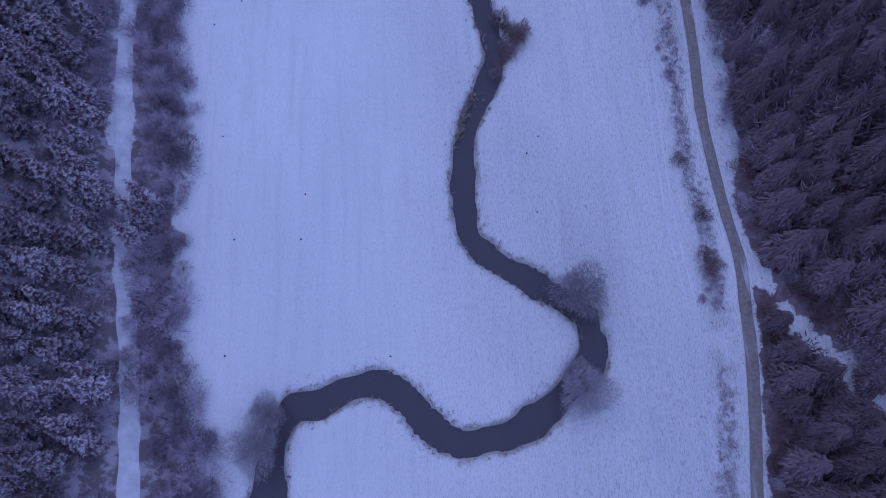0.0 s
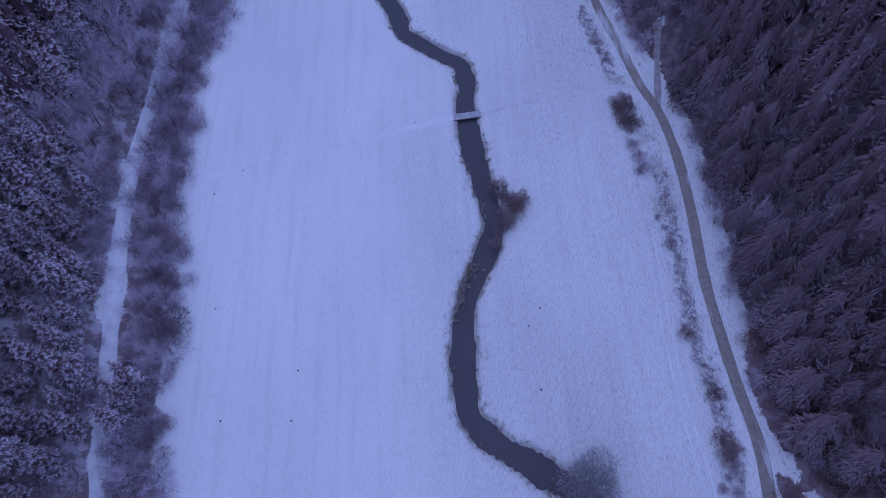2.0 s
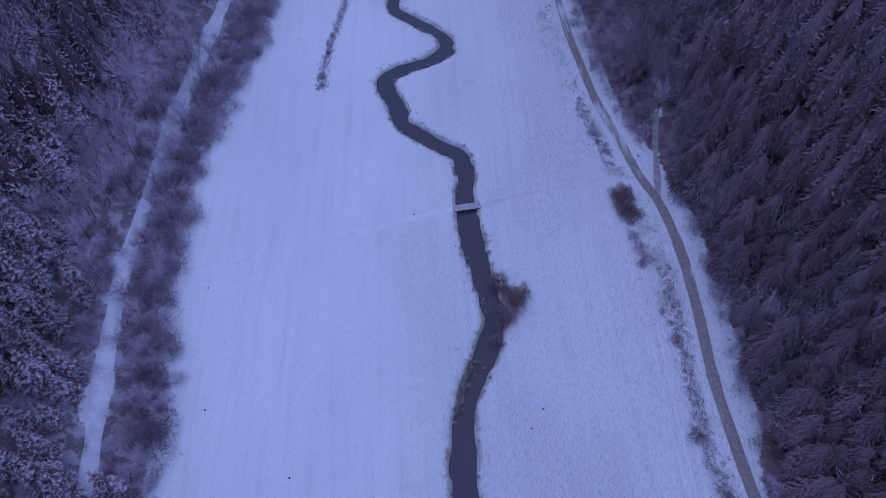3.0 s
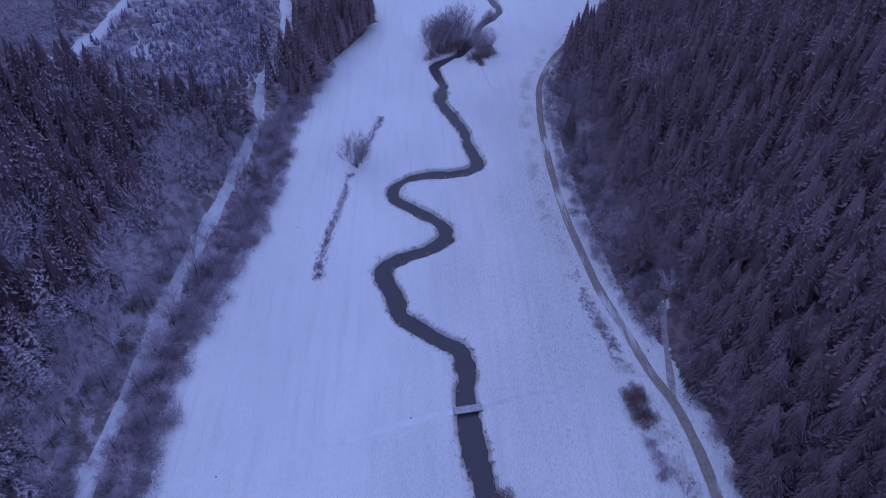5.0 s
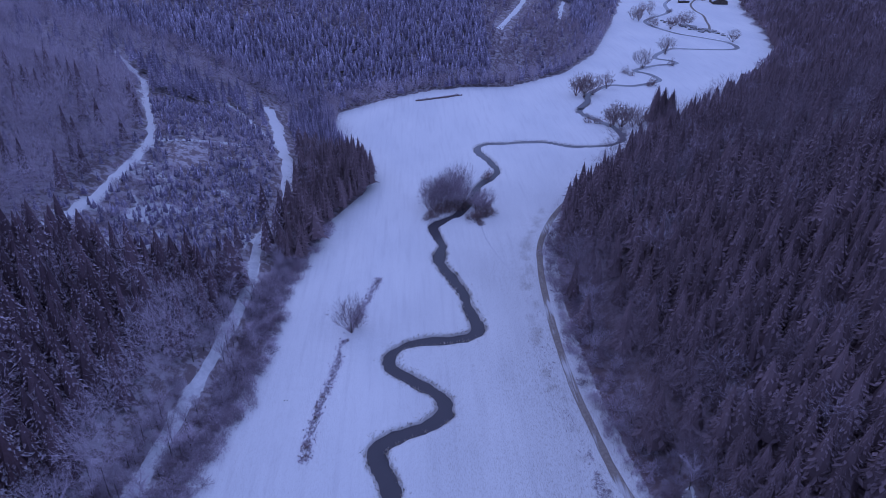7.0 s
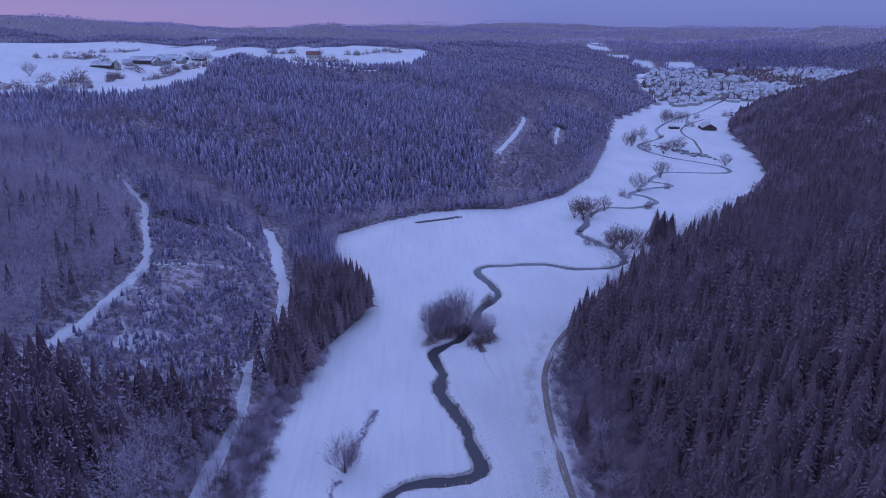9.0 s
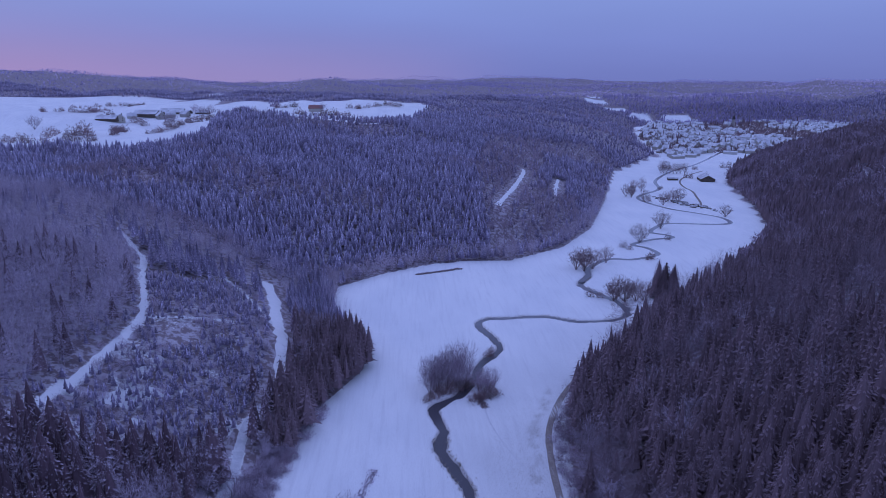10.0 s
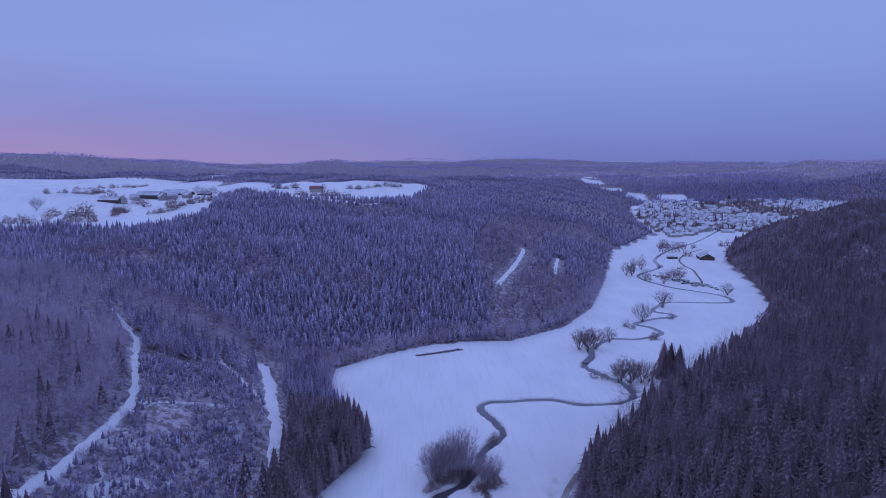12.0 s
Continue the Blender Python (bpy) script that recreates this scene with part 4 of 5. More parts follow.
for y0, y1, gap in ((440, 760, 3.2), (760, 1050, 4.3)):
    hill = jitter(rng, -520, 620, y0, y1, gap * 0.97)
    ok, *_ = wooded(hill, (2, 2))
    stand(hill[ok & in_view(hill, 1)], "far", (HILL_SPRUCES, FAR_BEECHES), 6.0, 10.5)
back = jitter(rng, -1100, 1500, 1050, 1900, 7.0)
ok, *_ = wooded(back, (2, 2))
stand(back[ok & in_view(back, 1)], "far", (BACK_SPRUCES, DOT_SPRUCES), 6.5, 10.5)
brow = jitter(rng, 560, 1150, 1690, 2060, 10.5)
brow = np.vstack([brow, jitter(rng, 720, 1100, 1760, 1930, 10.0)])
brow = brow[~in_fields(brow)]
wood("far_edge_wood", BACK_SPRUCES + FAR_BEECHES[:1], at_height(brow), rng.uniform(8, 13, len(brow)), SPRUCE_HAZE, rng, "mixed wood on the rise behind the village")
farthest = jitter(rng, -3300, 3900, 1800, 4600, 18.5)
ok, *_ = wooded(farthest, (2, 2))
farthest = farthest[ok & in_view(farthest, 0.5) & (np.hypot(farthest[:, 0], farthest[:, 1]) < 4700)]
light = fbm(farthest[:, 0] * 0.5, farthest[:, 1] + 140, 480.0) + 0.16 * rng.normal(size=len(farthest)) > 0.12 - 0.24 * smooth(farthest[:, 0], 150, 900)
# both materials carry the haze of the distance in their colour
wood("distant_wood", DOT_SPRUCES, at_height(farthest[~light]), rng.uniform(4.5, 7.5, int((~light).sum())), SPRUCE_HAZE, rng, "distant snow-dusted spruce forest on the skyline hills", "trees", 0.35)
wood("distant_wood", DOT_SPRUCES, at_height(farthest[light]), rng.uniform(4, 6.5, int(light.sum())), TWIGS_HAZE, rng, "distant frosted broadleaf forest on the skyline hills", "trees", 0.45)


# ---- single trees, shrubs and grass of the valley floor ----
def copies(name, templates, mat, places, lo, hi, glo, ghi, label, category, group):
    """Shrubs that share a few meshes."""
    meshes = []
    if templates is BUSHES and max(p[1] for p in places) < 300 and min(p[1] for p in places) < 125:
        near_, far_ = [p for p in places if p[1] < 125], [p for p in places if p[1] >= 125]
        copies(name, FINE_BUSHES, mat, near_, lo, hi, glo, ghi, label, category, group)
        places = far_
        if not far_:
            return
    for v, f, s in templates:
        me = mesh_data(name, v, f, dict(snow=s, tone=s * 0))
        me.materials.append(mat)
        meshes.append(me)
    zs = height(np.asarray(places, float))
    for (x, y), z in zip(places, zs):
        size, girth = rng.uniform(lo, hi), rng.uniform(glo, ghi)
        ob = tagged(new(name, meshes[rng.integers(len(meshes))]), label, category, group)
        ob.location, ob.scale, ob.rotation_euler = (x, y, z - 0.05), (size * girth, size * girth, size), (0, 0, rng.random() * 6.28)


def trees(pattern_list, places, lo, hi, glo=0.9, ghi=1.15):
    zs = height(np.asarray(places, float))
    for (x, y), z in zip(places, zs):
        plant(pattern_list[rng.integers(len(pattern_list))], (x, y, z - 0.1), rng.uniform(lo, hi), rng.random() * 6.28, rng.uniform(glo, ghi))


# willows leaning over the river bends
willow_kinds = [tree_kind("willow", t, TWIGS, 0.3, 0.03, 0.012, "brown leafless spreading willow on the river bank", "tree", "riverside willows") for t in WILLOWS]
river_kinds = [tree_kind("willow", t, TWIGS_GREY, 0.3, 0.03, 0.012, "leafless spreading willow on the river bank", "tree", "riverside willows") for t in RIVER_WILLOWS]
for (x, y), h, g in (((26.4, 33.2), 7.6, 1.0), ((25.2, 15.6), 7.4, 0.98), ((-31.2, 8.8), 6.6, 1.0), ((-29.6, 14.6), 5.0, 0.95)):
    plant(river_kinds[rng.integers(2)], (x, y, -0.3), h, x, g)
for p in river_kinds:
    drop(p)
for (x, y), h, g in (((-17.2, 211.5), 12.5, 0.78), ((-15.6, 214), 8.5, 0.7)):
    plant(willow_kinds[rng.integers(3)], (x, y, -0.3), h, x, g)
clump = [(9.4, 294.5), (12.9, 300), (16.5, 301), (20.2, 303), (24.5, 306), (14, 307), (19, 310), (23, 315), (10, 302)]
trees(willow_kinds, clump + [(12, 297), (17, 305), (21.5, 300.5)], 10.5, 14.5, 0.65, 0.85)
trees(willow_kinds, [(30.5, 294), (33, 297), (28.6, 297)], 9, 11.5, 0.6, 0.75)
far_willows = [(114.2, 465.4), (120.9, 470.1), (109.5, 468.1), (116, 474), (133.6, 484.2), (175.8, 540.7), (208.7, 586.3), (284.5, 632.3), (250.4, 692.4), (264.7, 707.4), (271.5, 707), (237.7, 708.8),
               (114.9, 404.8), (120.9, 403.9), (127, 403.6), (131.7, 405.5), (118, 409), (124, 408)]
far_kinds = [tree_kind("willow", t, SCRUB, 0.3, 0.03, 0.012, "dark leafless spreading willow standing beside the river loops", "tree", "riverside willows") for t in FAR_WILLOWS]
trees(far_kinds, far_willows, 11, 15.5, 0.75, 1.0)
trees(far_kinds, [(232.9, 735.4), (229, 741), (236, 745), (256.3, 773.3), (250, 780)], 12, 18, 0.5, 0.65)
trees(far_kinds, [(330.6, 914.8), (334, 914.5), (337.9, 914.4), (341, 912), (344.7, 908.8), (350, 911), (355.6, 913.4), (363.6, 918.2)], 12, 17, 0.45, 0.6)
for p in willow_kinds + far_kinds:
    drop(p)
copies("shrub", FAR_BUSHES, SCRUB, [(160.9, 518.3), (158, 524), (167.4, 491.7), (164, 489), (199.7, 546.9), (280.1, 783), (284, 788), (392.5, 950), (386, 944), (108.9, 410.5), (104, 413), (243, 712)], 4.0, 7.0, 0.6, 0.85, "brown leafless riverside shrub standing in snow", "shrub", "riverside shrubs")
low = [(8, 289), (11, 291), (14, 294.5), (17.5, 295.5), (21, 298), (25, 300.5), (29, 289.8), (32, 290.5), (34.5, 293), (26, 288.5), (30, 300), (33.5, 301), (27.5, 303), (36.5, 331), (38.5, 336), (11.5, 297), (22, 306), (18, 304)]
copies("shrub", BUSHES, SCRUB, low + [(9.5, 293), (13, 296.5), (16, 299), (20, 300.5), (24, 303), (30, 292), (33, 295.5), (28, 291)], 2.6, 4.6, 0.9, 1.3, "low reddish-brown thicket shrub by the river", "shrub", "river thicket")
# shrubs between meadow and road
copies("shrub", BUSHES, SCRUB, [(49.6, 60.2), (52.1, 48.4), (51.0, 40.2), (52.2, 38.4), (51.2, 36.6)], 2.3, 3.0, 0.95, 1.25, "round brown leafless bush in thin snow beside the road", "bush", "roadside bushes")
copies("shrub", BUSHES, TWIGS, [(50.6, 33.4), (51.6, 31.0), (49.2, 31.6), (47.8, 106.4), (48.6, 103.2), (49.2, 100.2), (48.0, 98.8), (50.6, 84.2), (49.6, 87), (50.8, 80.5), (45, 136), (44.2, 139.4), (46.2, 133)], 1.2, 2.3, 0.9, 1.3, "frosted pale shrub on the road verge", "bush", "roadside bushes")
copies("shrub", BUSHES, SCRUB, [(46.4, 115), (48.6, 114.4), (47.2, 117.6), (49.4, 117.2), (45.8, 119.2), (48.2, 120), (46.8, 112.6), (49.8, 112.4), (47.9, 110.6), (47.0, 116.2), (48.8, 118.6), (46.2, 117.4), (48.2, 113.2)], 2.4, 3.2, 0.75, 0.95, "dense dark brown thicket at the path's end", "thicket", "thicket by the road fork")
copies("shrub", BUSHES, SCRUB, [(18.4, 91.4), (17.2, 88.6), (19.6, 89.6), (17.4, 93.4), (20.4, 91.0), (16.6, 95.6), (15.6, 84.6), (14.8, 81.8), (16.9, 86.2), (19.0, 93.0), (18.2, 86.8), (21.2, 92.6)], 2.0, 3.2, 0.85, 1.15, "rust-brown bush overhanging the river bank", "bush", "riverside shrubs")

# scrub belt between forest track and meadow
belt = spline(LEFT, 1.8)
belt = belt + rng.normal(0, [0.8, 0.5], belt.shape)
belt = belt[(belt[:, 1] > -45) & (belt[:, 1] < 285)]
belt_places, tall_places = [], []
for x, y in belt:
    thick = 8.8 if y < 175 else 9.5
    for k in np.arange(0.5 + rng.uniform(-0.3, 0.9), thick, 2.5):
        belt_places.append((x - k + rng.normal(0, 0.45) + 1.2 * vnoise(np.array([y / 9.0]), np.array([3.0]))[0], y + rng.normal(0, 1.2)))
    if rng.random() < 0.4:
        tall_places.append((x - rng.uniform(2.5, thick), y + rng.normal(0, 1)))
picked = rng.permutation(len(belt_places))
dense = [belt_places[i] for i in picked[:190]]
rest = np.array([belt_places[i] for i in picked[190:]])
copies("shrub", BUSHES, TWIGS, dense[:115], 2.4, 5.0, 0.6, 0.9, "purple-brown leafless shrub in the belt beside the meadow", "shrub", "scrub belt shrubs")
copies("shrub", BUSHES, TWIGS_FROSTED, dense[115:], 2.2, 4.4, 0.6, 0.9, "frosted grey shrub in the belt beside the meadow", "shrub", "scrub belt shrubs")
wood("scrub_belt", SOFT_BUSHES, at_height(rest[1::2]), rng.uniform(2.2, 4.2, len(rest[1::2])), TWIGS, rng, "tangle of purple-brown shrubs along the meadow edge", "shrubs")
rest = rest[::2]
wood("scrub_belt", SOFT_BUSHES, at_height(rest), rng.uniform(2.4, 4.8, len(rest)), TWIGS_FROSTED, rng, "tangle of leafless shrubs along the meadow edge", "shrubs")
alder_kinds = [tree_kind("alder", t, TWIGS_FROSTED, 0.6, 0.012, 0.004, "slender frosted leafless tree in the scrub belt", "tree", "belt trees") for t in BEECHES]
trees(alder_kinds, tall_places, 6, 10.5, 0.8, 1.2)
lane = spline(TRACK, 3.4)
lane = lane[((lane[:, 1] > 124) & (lane[:, 1] < 176)) | ((lane[:, 1] > 192) & (lane[:, 1] < 232))]
over_lane = [(x + rng.choice([-1, 1, 1]) * rng.uniform(1.6, 4.5), y + rng.normal(0, 1)) for x, y in np.vstack([lane, lane + [0.3, 1.7]])]
trees(alder_kinds, over_lane, 6.5, 10.5, 1.0, 1.5)
side_band = spline(TRACK, 2.6)
side_band = side_band[(side_band[:, 1] > -20) & (side_band[:, 1] < 238)]
side_band = np.vstack([side_band + [-2.6, 0], side_band + [-4.6, 1.0]]) + rng.normal(0, 0.8, (2 * len(side_band), 2))
side_band = side_band[fbm(side_band[:, 0], side_band[:, 1], 14.0) > -0.15]
wood("track_scrub", SOFT_BUSHES, at_height(side_band), rng.uniform(1.6, 4.2, len(side_band)), TWIGS_FROSTED, rng, "frosted leafless shrubs between forest track and spruces", "shrubs")
# pale trees along the far meadow edge and the road's wood edge
far_edge = [(-47.4, 445), (-42, 441), (-35.2, 446), (-29, 452), (-23.3, 457), (-16, 463), (-10, 469), (0, 477), (11.4, 486), (26, 492), (38, 496), (55, 494), (64, 497), (70, 492), (88, 506), (121, 545), (133, 566)]
round_kinds = [tree_kind("beech", thicket(rng, 620, 0.40, 0.0065, 0.10, 1.0, 0.13, 6, up=0.5), TWIGS_FROSTED, 0.5, 0.014, 0.004, "rounded frosted bare tree at the meadow's far edge", "tree", "far edge trees") for _ in range(2)]
trees(round_kinds, far_edge, 9, 15, 0.8, 1.15)
for p in round_kinds:
    drop(p)
edge_band = spline(LEFT, 4.2)
edge_band = edge_band[(edge_band[:, 1] > 372) & (edge_band[:, 1] < 700)]
edge_band = np.vstack([edge_band + [-k * 0.6, k * 0.8] for k in (1.5, 5.0, 9.0)]) + rng.normal(0, 1.3, (3 * len(edge_band), 2))
edge_band = edge_band[(valley(edge_band)[0] > 0.8) & (rng.random(len(edge_band)) < 0.75)]
wood("edge_beeches", THIN_BEECHES, at_height(edge_band), rng.uniform(6, 13, len(edge_band)), TWIGS_FROSTED, rng, "rounded frosted bare trees along the meadow's wooded edge", "trees", 0.25)
edge_east = [(56.5, 213), (58.5, 222), (60, 232), (55, 205), (53.5, 196), (57, 187), (60, 176), (56, 168), (60.5, 160), (62.5, 146), (66, 136), (63, 122), (66, 112), (60, 246), (62, 256), (67, 270), (70, 290), (66, 100), (67, 84), (65, 70)]
trees(alder_kinds, edge_east, 7, 12, 1.0, 1.5)
for p in alder_kinds:
    drop(p)
edge_line = spline(RIGHT, 3.2)
edge_line = edge_line[(edge_line[:, 1] > -30) & (edge_line[:, 1] < 300)]
rows_ = np.vstack([edge_line + [k, 0] for k in np.arange(-3.0, 11, 2.9)])
rows_ = rows_ + rng.normal(0, 0.8, rows_.shape)
rows_ = rows_[(way_distance(rows_) > 2.3) & ((rows_[:, 1] < 52) | (rows_[:, 1] > 122) | (distance(rows_, RIGHT_LINE) * inside(rows_, FLOOR_POLY) < 0.1)) & (rows_[:, 0] > np.interp(rows_[:, 1], [p[1] for p in ROAD], [p[0] for p in ROAD]))]
rows_ = rows_[rng.permutation(len(rows_))]
edge_shrubs = [tuple(p) for p in rows_[:80]]
south_ = rows_[80:][rows_[80:, 1] < 62]
north_ = rows_[80:][rows_[80:, 1] >= 62]
wood("east_scrub", SOFT_BUSHES, at_height(south_), rng.uniform(1.4, 3.2, len(south_)), SCRUB_RED, rng, "red-brown leafless thicket at the east wood's edge", "shrubs")
wood("east_scrub", SOFT_BUSHES, at_height(north_[::3]), rng.uniform(1.8, 4.4, len(north_[::3])), TWIGS_FROSTED, rng, "frosted grey thicket at the east wood's edge", "shrubs")
north_ = north_[np.arange(len(north_)) % 3 > 0]
wood("east_scrub", SOFT_BUSHES, at_height(north_), rng.uniform(1.8, 4.6, len(north_)), TWIGS, rng, "purple-grey thicket at the east wood's edge", "shrubs")
floor_ = jitter(rng, 60, 118, -45, 118, 3.7)
floor_ = floor_[~inside(floor_, FLOOR_POLY) & (distance(floor_, RIGHT_LINE) > 5) & (way_distance(floor_) > 2.0) & in_view(floor_, 12)]
tall_ = fbm(floor_[:, 0] + 20, floor_[:, 1], 17.0) > 0.05
wood("east_saplings", SOFT_BUSHES, at_height(floor_[tall_]), rng.uniform(4.5, 8.0, int(tall_.sum())), TWIGS, rng, "purple-grey leafless saplings in gaps of the east wood", "trees")
floor_ = floor_[~tall_]
wood("east_understorey", MID_BUSHES, at_height(floor_), rng.uniform(2.2, 5.0, len(floor_)), SCRUB_RED, rng, "red-brown saplings and brambles under the east wood", "shrubs")
west_floor = jitter(rng, -100, -56, -48, 150, 4.2)
west_floor = west_floor[(valley(west_floor)[0] > 14) & (way_distance(west_floor) > 2.6) & in_view(west_floor, 14)]
wood("west_understorey", SOFT_BUSHES, at_height(west_floor), rng.uniform(2.2, 5.0, len(west_floor)), TWIGS, rng, "purple-brown leafless saplings between the western spruces", "shrubs")
strip = spline(ROAD, 0.6)
strip = strip[(strip[:, 1] > -25) & (strip[:, 1] < 160)]
strip = np.vstack([strip + [-k, 0] for k in (6.0, 5.3, 4.6, 3.9)]) + rng.normal(0, [0.4, 0.4], (4 * len(strip), 2))
strip = strip[fbm(strip[:, 0], strip[:, 1] * 0.5, 6.0) + 0.12 * fbm(strip[:, 0], strip[:, 1], 1.5) > -0.02]
wood("verge_weeds", WEEDS, at_height(strip), rng.uniform(0.30, 0.75, len(strip)), TWIGS, rng, "band of frosted weeds and brambles along the road", "weeds")
copies("shrub", BUSHES, TWIGS_FROSTED, edge_shrubs, 1.2, 3.4, 0.7, 1.1, "frosted bramble and shrub at the east wood's edge", "shrub", "east edge shrubs")

# a tall spruce and a smaller one leaning over the forest track
over = [tree_kind("spruce", t, SPRUCE_FROSTED, 0.9, 0.012, 0.002, "tall snow-dusted spruce overhanging the snowy forest track", "spruce", "spruces of the west wood") for t in SPRUCES[:2]]
trees(over, [(-54.2, 51.2), (-55.4, 47.2), (-62.5, 55.5), (-53.6, 54.6)], 13, 16, 1.1, 1.3)
for p in over:
    drop(p)

# dark spruces between the road and the snowy opening
fringe = [tree_kind("spruce", t, SPRUCE_DARK, 0.9, 0.014, 0.002, "dark spruce standing close beside the gravel road", "spruce", "spruces of the east wood") for t in EAST_SPRUCES]
trees(fringe, [(61.4, 26.5), (62, 20.5), (66, 17.8), (60.6, 12), (62, 4.5), (73, 14.5), (66.5, 9), (60.5, -3), (69, 3)], 7.5, 11, 0.95, 1.2)
for p in fringe:
    drop(p)

# tall spruces standing on the spur above the far meadow
big = [tree_kind("spruce", t, SPRUCE_DARK, 0.9, 0.012, 0.002, "tall dark spruce on the meadow spur", "spruce", "spruces on the spur") for t in EAST_SPRUCES[:2]]
trees(big, [(141.7, 411), (146.6, 413), (151.0, 411.5), (143, 407), (148, 407)], 17, 24, 0.85, 1.05)
for p in big:
    drop(p)

# young growth in the clearing and along the tracks
young = jitter(rng, -135, -48, 185, 400, 1.85)
density = fbm(young[:, 0], young[:, 1], 22.0)
young = young[inside(young, CLEARING) & (np.minimum.reduce([distance(young, w, 40) + (1.2 if k > 5 else 0.0) for k, w in enumerate(WAYS)]) > 2.1) & (distance(young, WIDE_RIDE, 40) > 3.6) & (density > -0.36 + 0.16 * (young[:, 1] < 262))]
kind = rng.random(len(young)) + 0.7 * fbm(young[:, 0] + 11, young[:, 1], 30.0)
sap = young[kind > 0.40]
brush = young[kind <= 0.40]
wood("young_spruces", HILL_SPRUCES, at_height(sap), rng.uniform(2.0, 5.2, len(sap)), SPRUCE_RIME_HAZE, rng, "young frosted spruces planted in the clearing", "trees")
brush = brush[::3]
wood("clearing_scrub", SOFT_BUSHES, at_height(brush), rng.uniform(1.8, 4.2, len(brush)), TWIGS_FROSTED, rng, "leafless scrub and saplings in the clearing", "shrubs")
under = jitter(rng, -230, -100, 230, 430, 4.2)
under = under[::2]
under = under[~inside(under, CLEARING) & (way_distance(under) > 3)]
wood("undergrowth", THIN_SPRUCES, at_height(under), rng.uniform(4, 8.5, len(under)), SPRUCE_RIME_HAZE, rng, "half-grown spruces under bare trees", "trees")

# grass tufts: along the banks, on the verge, in the reed strip
def tuft(n, wide, thin):
    a = rng.normal(0, 0.10, (n, 3)) * [1, 1, 0]
    b = a + np.column_stack([rng.normal(0, wide, (n, 2)), rng.uniform(0.5, 1.0, n)])
    return slivers(a, b, thin, rng, 0.3, 1.0)


TUFTS = [tuft(9, 0.35, 0.07) for _ in range(4)]


def along(line, offset, gap, wild):
    out = []
    for s in (-1, 1):
        t = np.gradient(line, axis=0)
        t /= np.linalg.norm(t, axis=1)[:, None]
        nrm = np.column_stack([t[:, 1], -t[:, 0]]) * s
        n = max(1, round(2.0 / gap))
        for _ in range(n):
            o = offset(line) if callable(offset) else np.full(len(line), offset)
            out.append(line + nrm * (o + np.abs(rng.normal(0, wild, len(line))))[:, None] + rng.normal(0, 0.6, line.shape))
    return np.vstack(out)


banks = along(RIVER_LINE[RIVER_LINE[:, 1] < 262], lambda l: half_width(l) + 0.1, 0.35, 0.5)
keep = (distance(banks, NEAR_RIVER, 30) > half_width(banks) - 0.2) & (np.hypot(banks[:, 0] - 11.2, banks[:, 1] - 116.8) > 5)
banks = banks[keep]
wood("bank_grass", TUFTS, np.column_stack([banks, np.full(len(banks), -0.25)]), rng.uniform(0.4, 0.95, len(banks)), STRAW, rng, "dry straw-coloured grass overhanging the river banks", "grass", 0.3)
reeds = along(spline(REEDS, 1.0), 0.0, 0.22, 0.45)
reeds = reeds[fbm(reeds[:, 0], reeds[:, 1], 6.0) > -0.28]
inner = along(spline([(9.4, 77.4), (7.6, 74.4), (6.2, 71), (5.4, 67.5)], 0.5), 0.0, 0.25, 0.5)
wood("bank_reeds", TUFTS, np.column_stack([inner, np.full(len(inner), -0.5)]), rng.uniform(0.5, 1.0, len(inner)), STRAW, rng, "bleached reeds on the shelf of the river bend", "reeds", 0.3)
wood("reed_strip", TUFTS, at_height(reeds), rng.uniform(0.3, 0.75, len(reeds)), TWIGS_FROSTED, rng, "brown reeds in a ditch across the meadow", "reeds", 0.3)
copies("shrub", BUSHES, SCRUB, [(-24.6, 161), (-24.9, 164), (-23.6, 174), (-24.0, 178), (-22.8, 182), (-17.9, 207)], 1.2, 2.4, 0.6, 0.9, "small brown shrub in the reed strip", "shrub", "reed strip shrubs")
hedge_line = spline([(6.7, 461), (19.8, 466), (34.5, 473)], 1.5)
hedge_tufts = along(hedge_line, 0.0, 0.2, 0.7)
wood("hedge_strip", TUFTS, at_height(hedge_tufts), rng.uniform(0.6, 1.2, len(hedge_tufts)), SCRUB, rng, "low dark strip of tall weeds near the wood", "weeds", 0.3)
ribbon("ditch", spline([(29.4, 284), (30.2, 272), (33, 258), (37.5, 242)], 1.5), 0.6, PATH_GREY, 0.03, "narrow grassy ditch line in the snowy meadow", "ditch", 3, 0.6)
ditch = along(spline([(28.2, 293), (28.8, 288), (29.4, 283)], 0.6), 0.0, 0.3, 0.5)
wood("ditch_grass", TUFTS, at_height(ditch), rng.uniform(0.4, 0.9, len(ditch)), SCRUB, rng, "weeds in a narrow ditch joining the river", "grass", 0.3)
verge_line = spline(ROAD, 1.5)
verge_line = verge_line[(verge_line[:, 1] > -30) & (verge_line[:, 1] < 240)]
verge = np.vstack([along(verge_line, 2.2, 0.5, 3.0), along(verge_line, 4.0, 0.7, 2.5)])
verge = verge[fbm(verge[:, 0], verge[:, 1], 7.0) > -0.12]
wood("verge_grass", TUFTS, at_height(verge), rng.uniform(0.2, 0.55, len(verge)), TWIGS, rng, "dry weeds poking through snow on the road verges", "grass", 0.3)


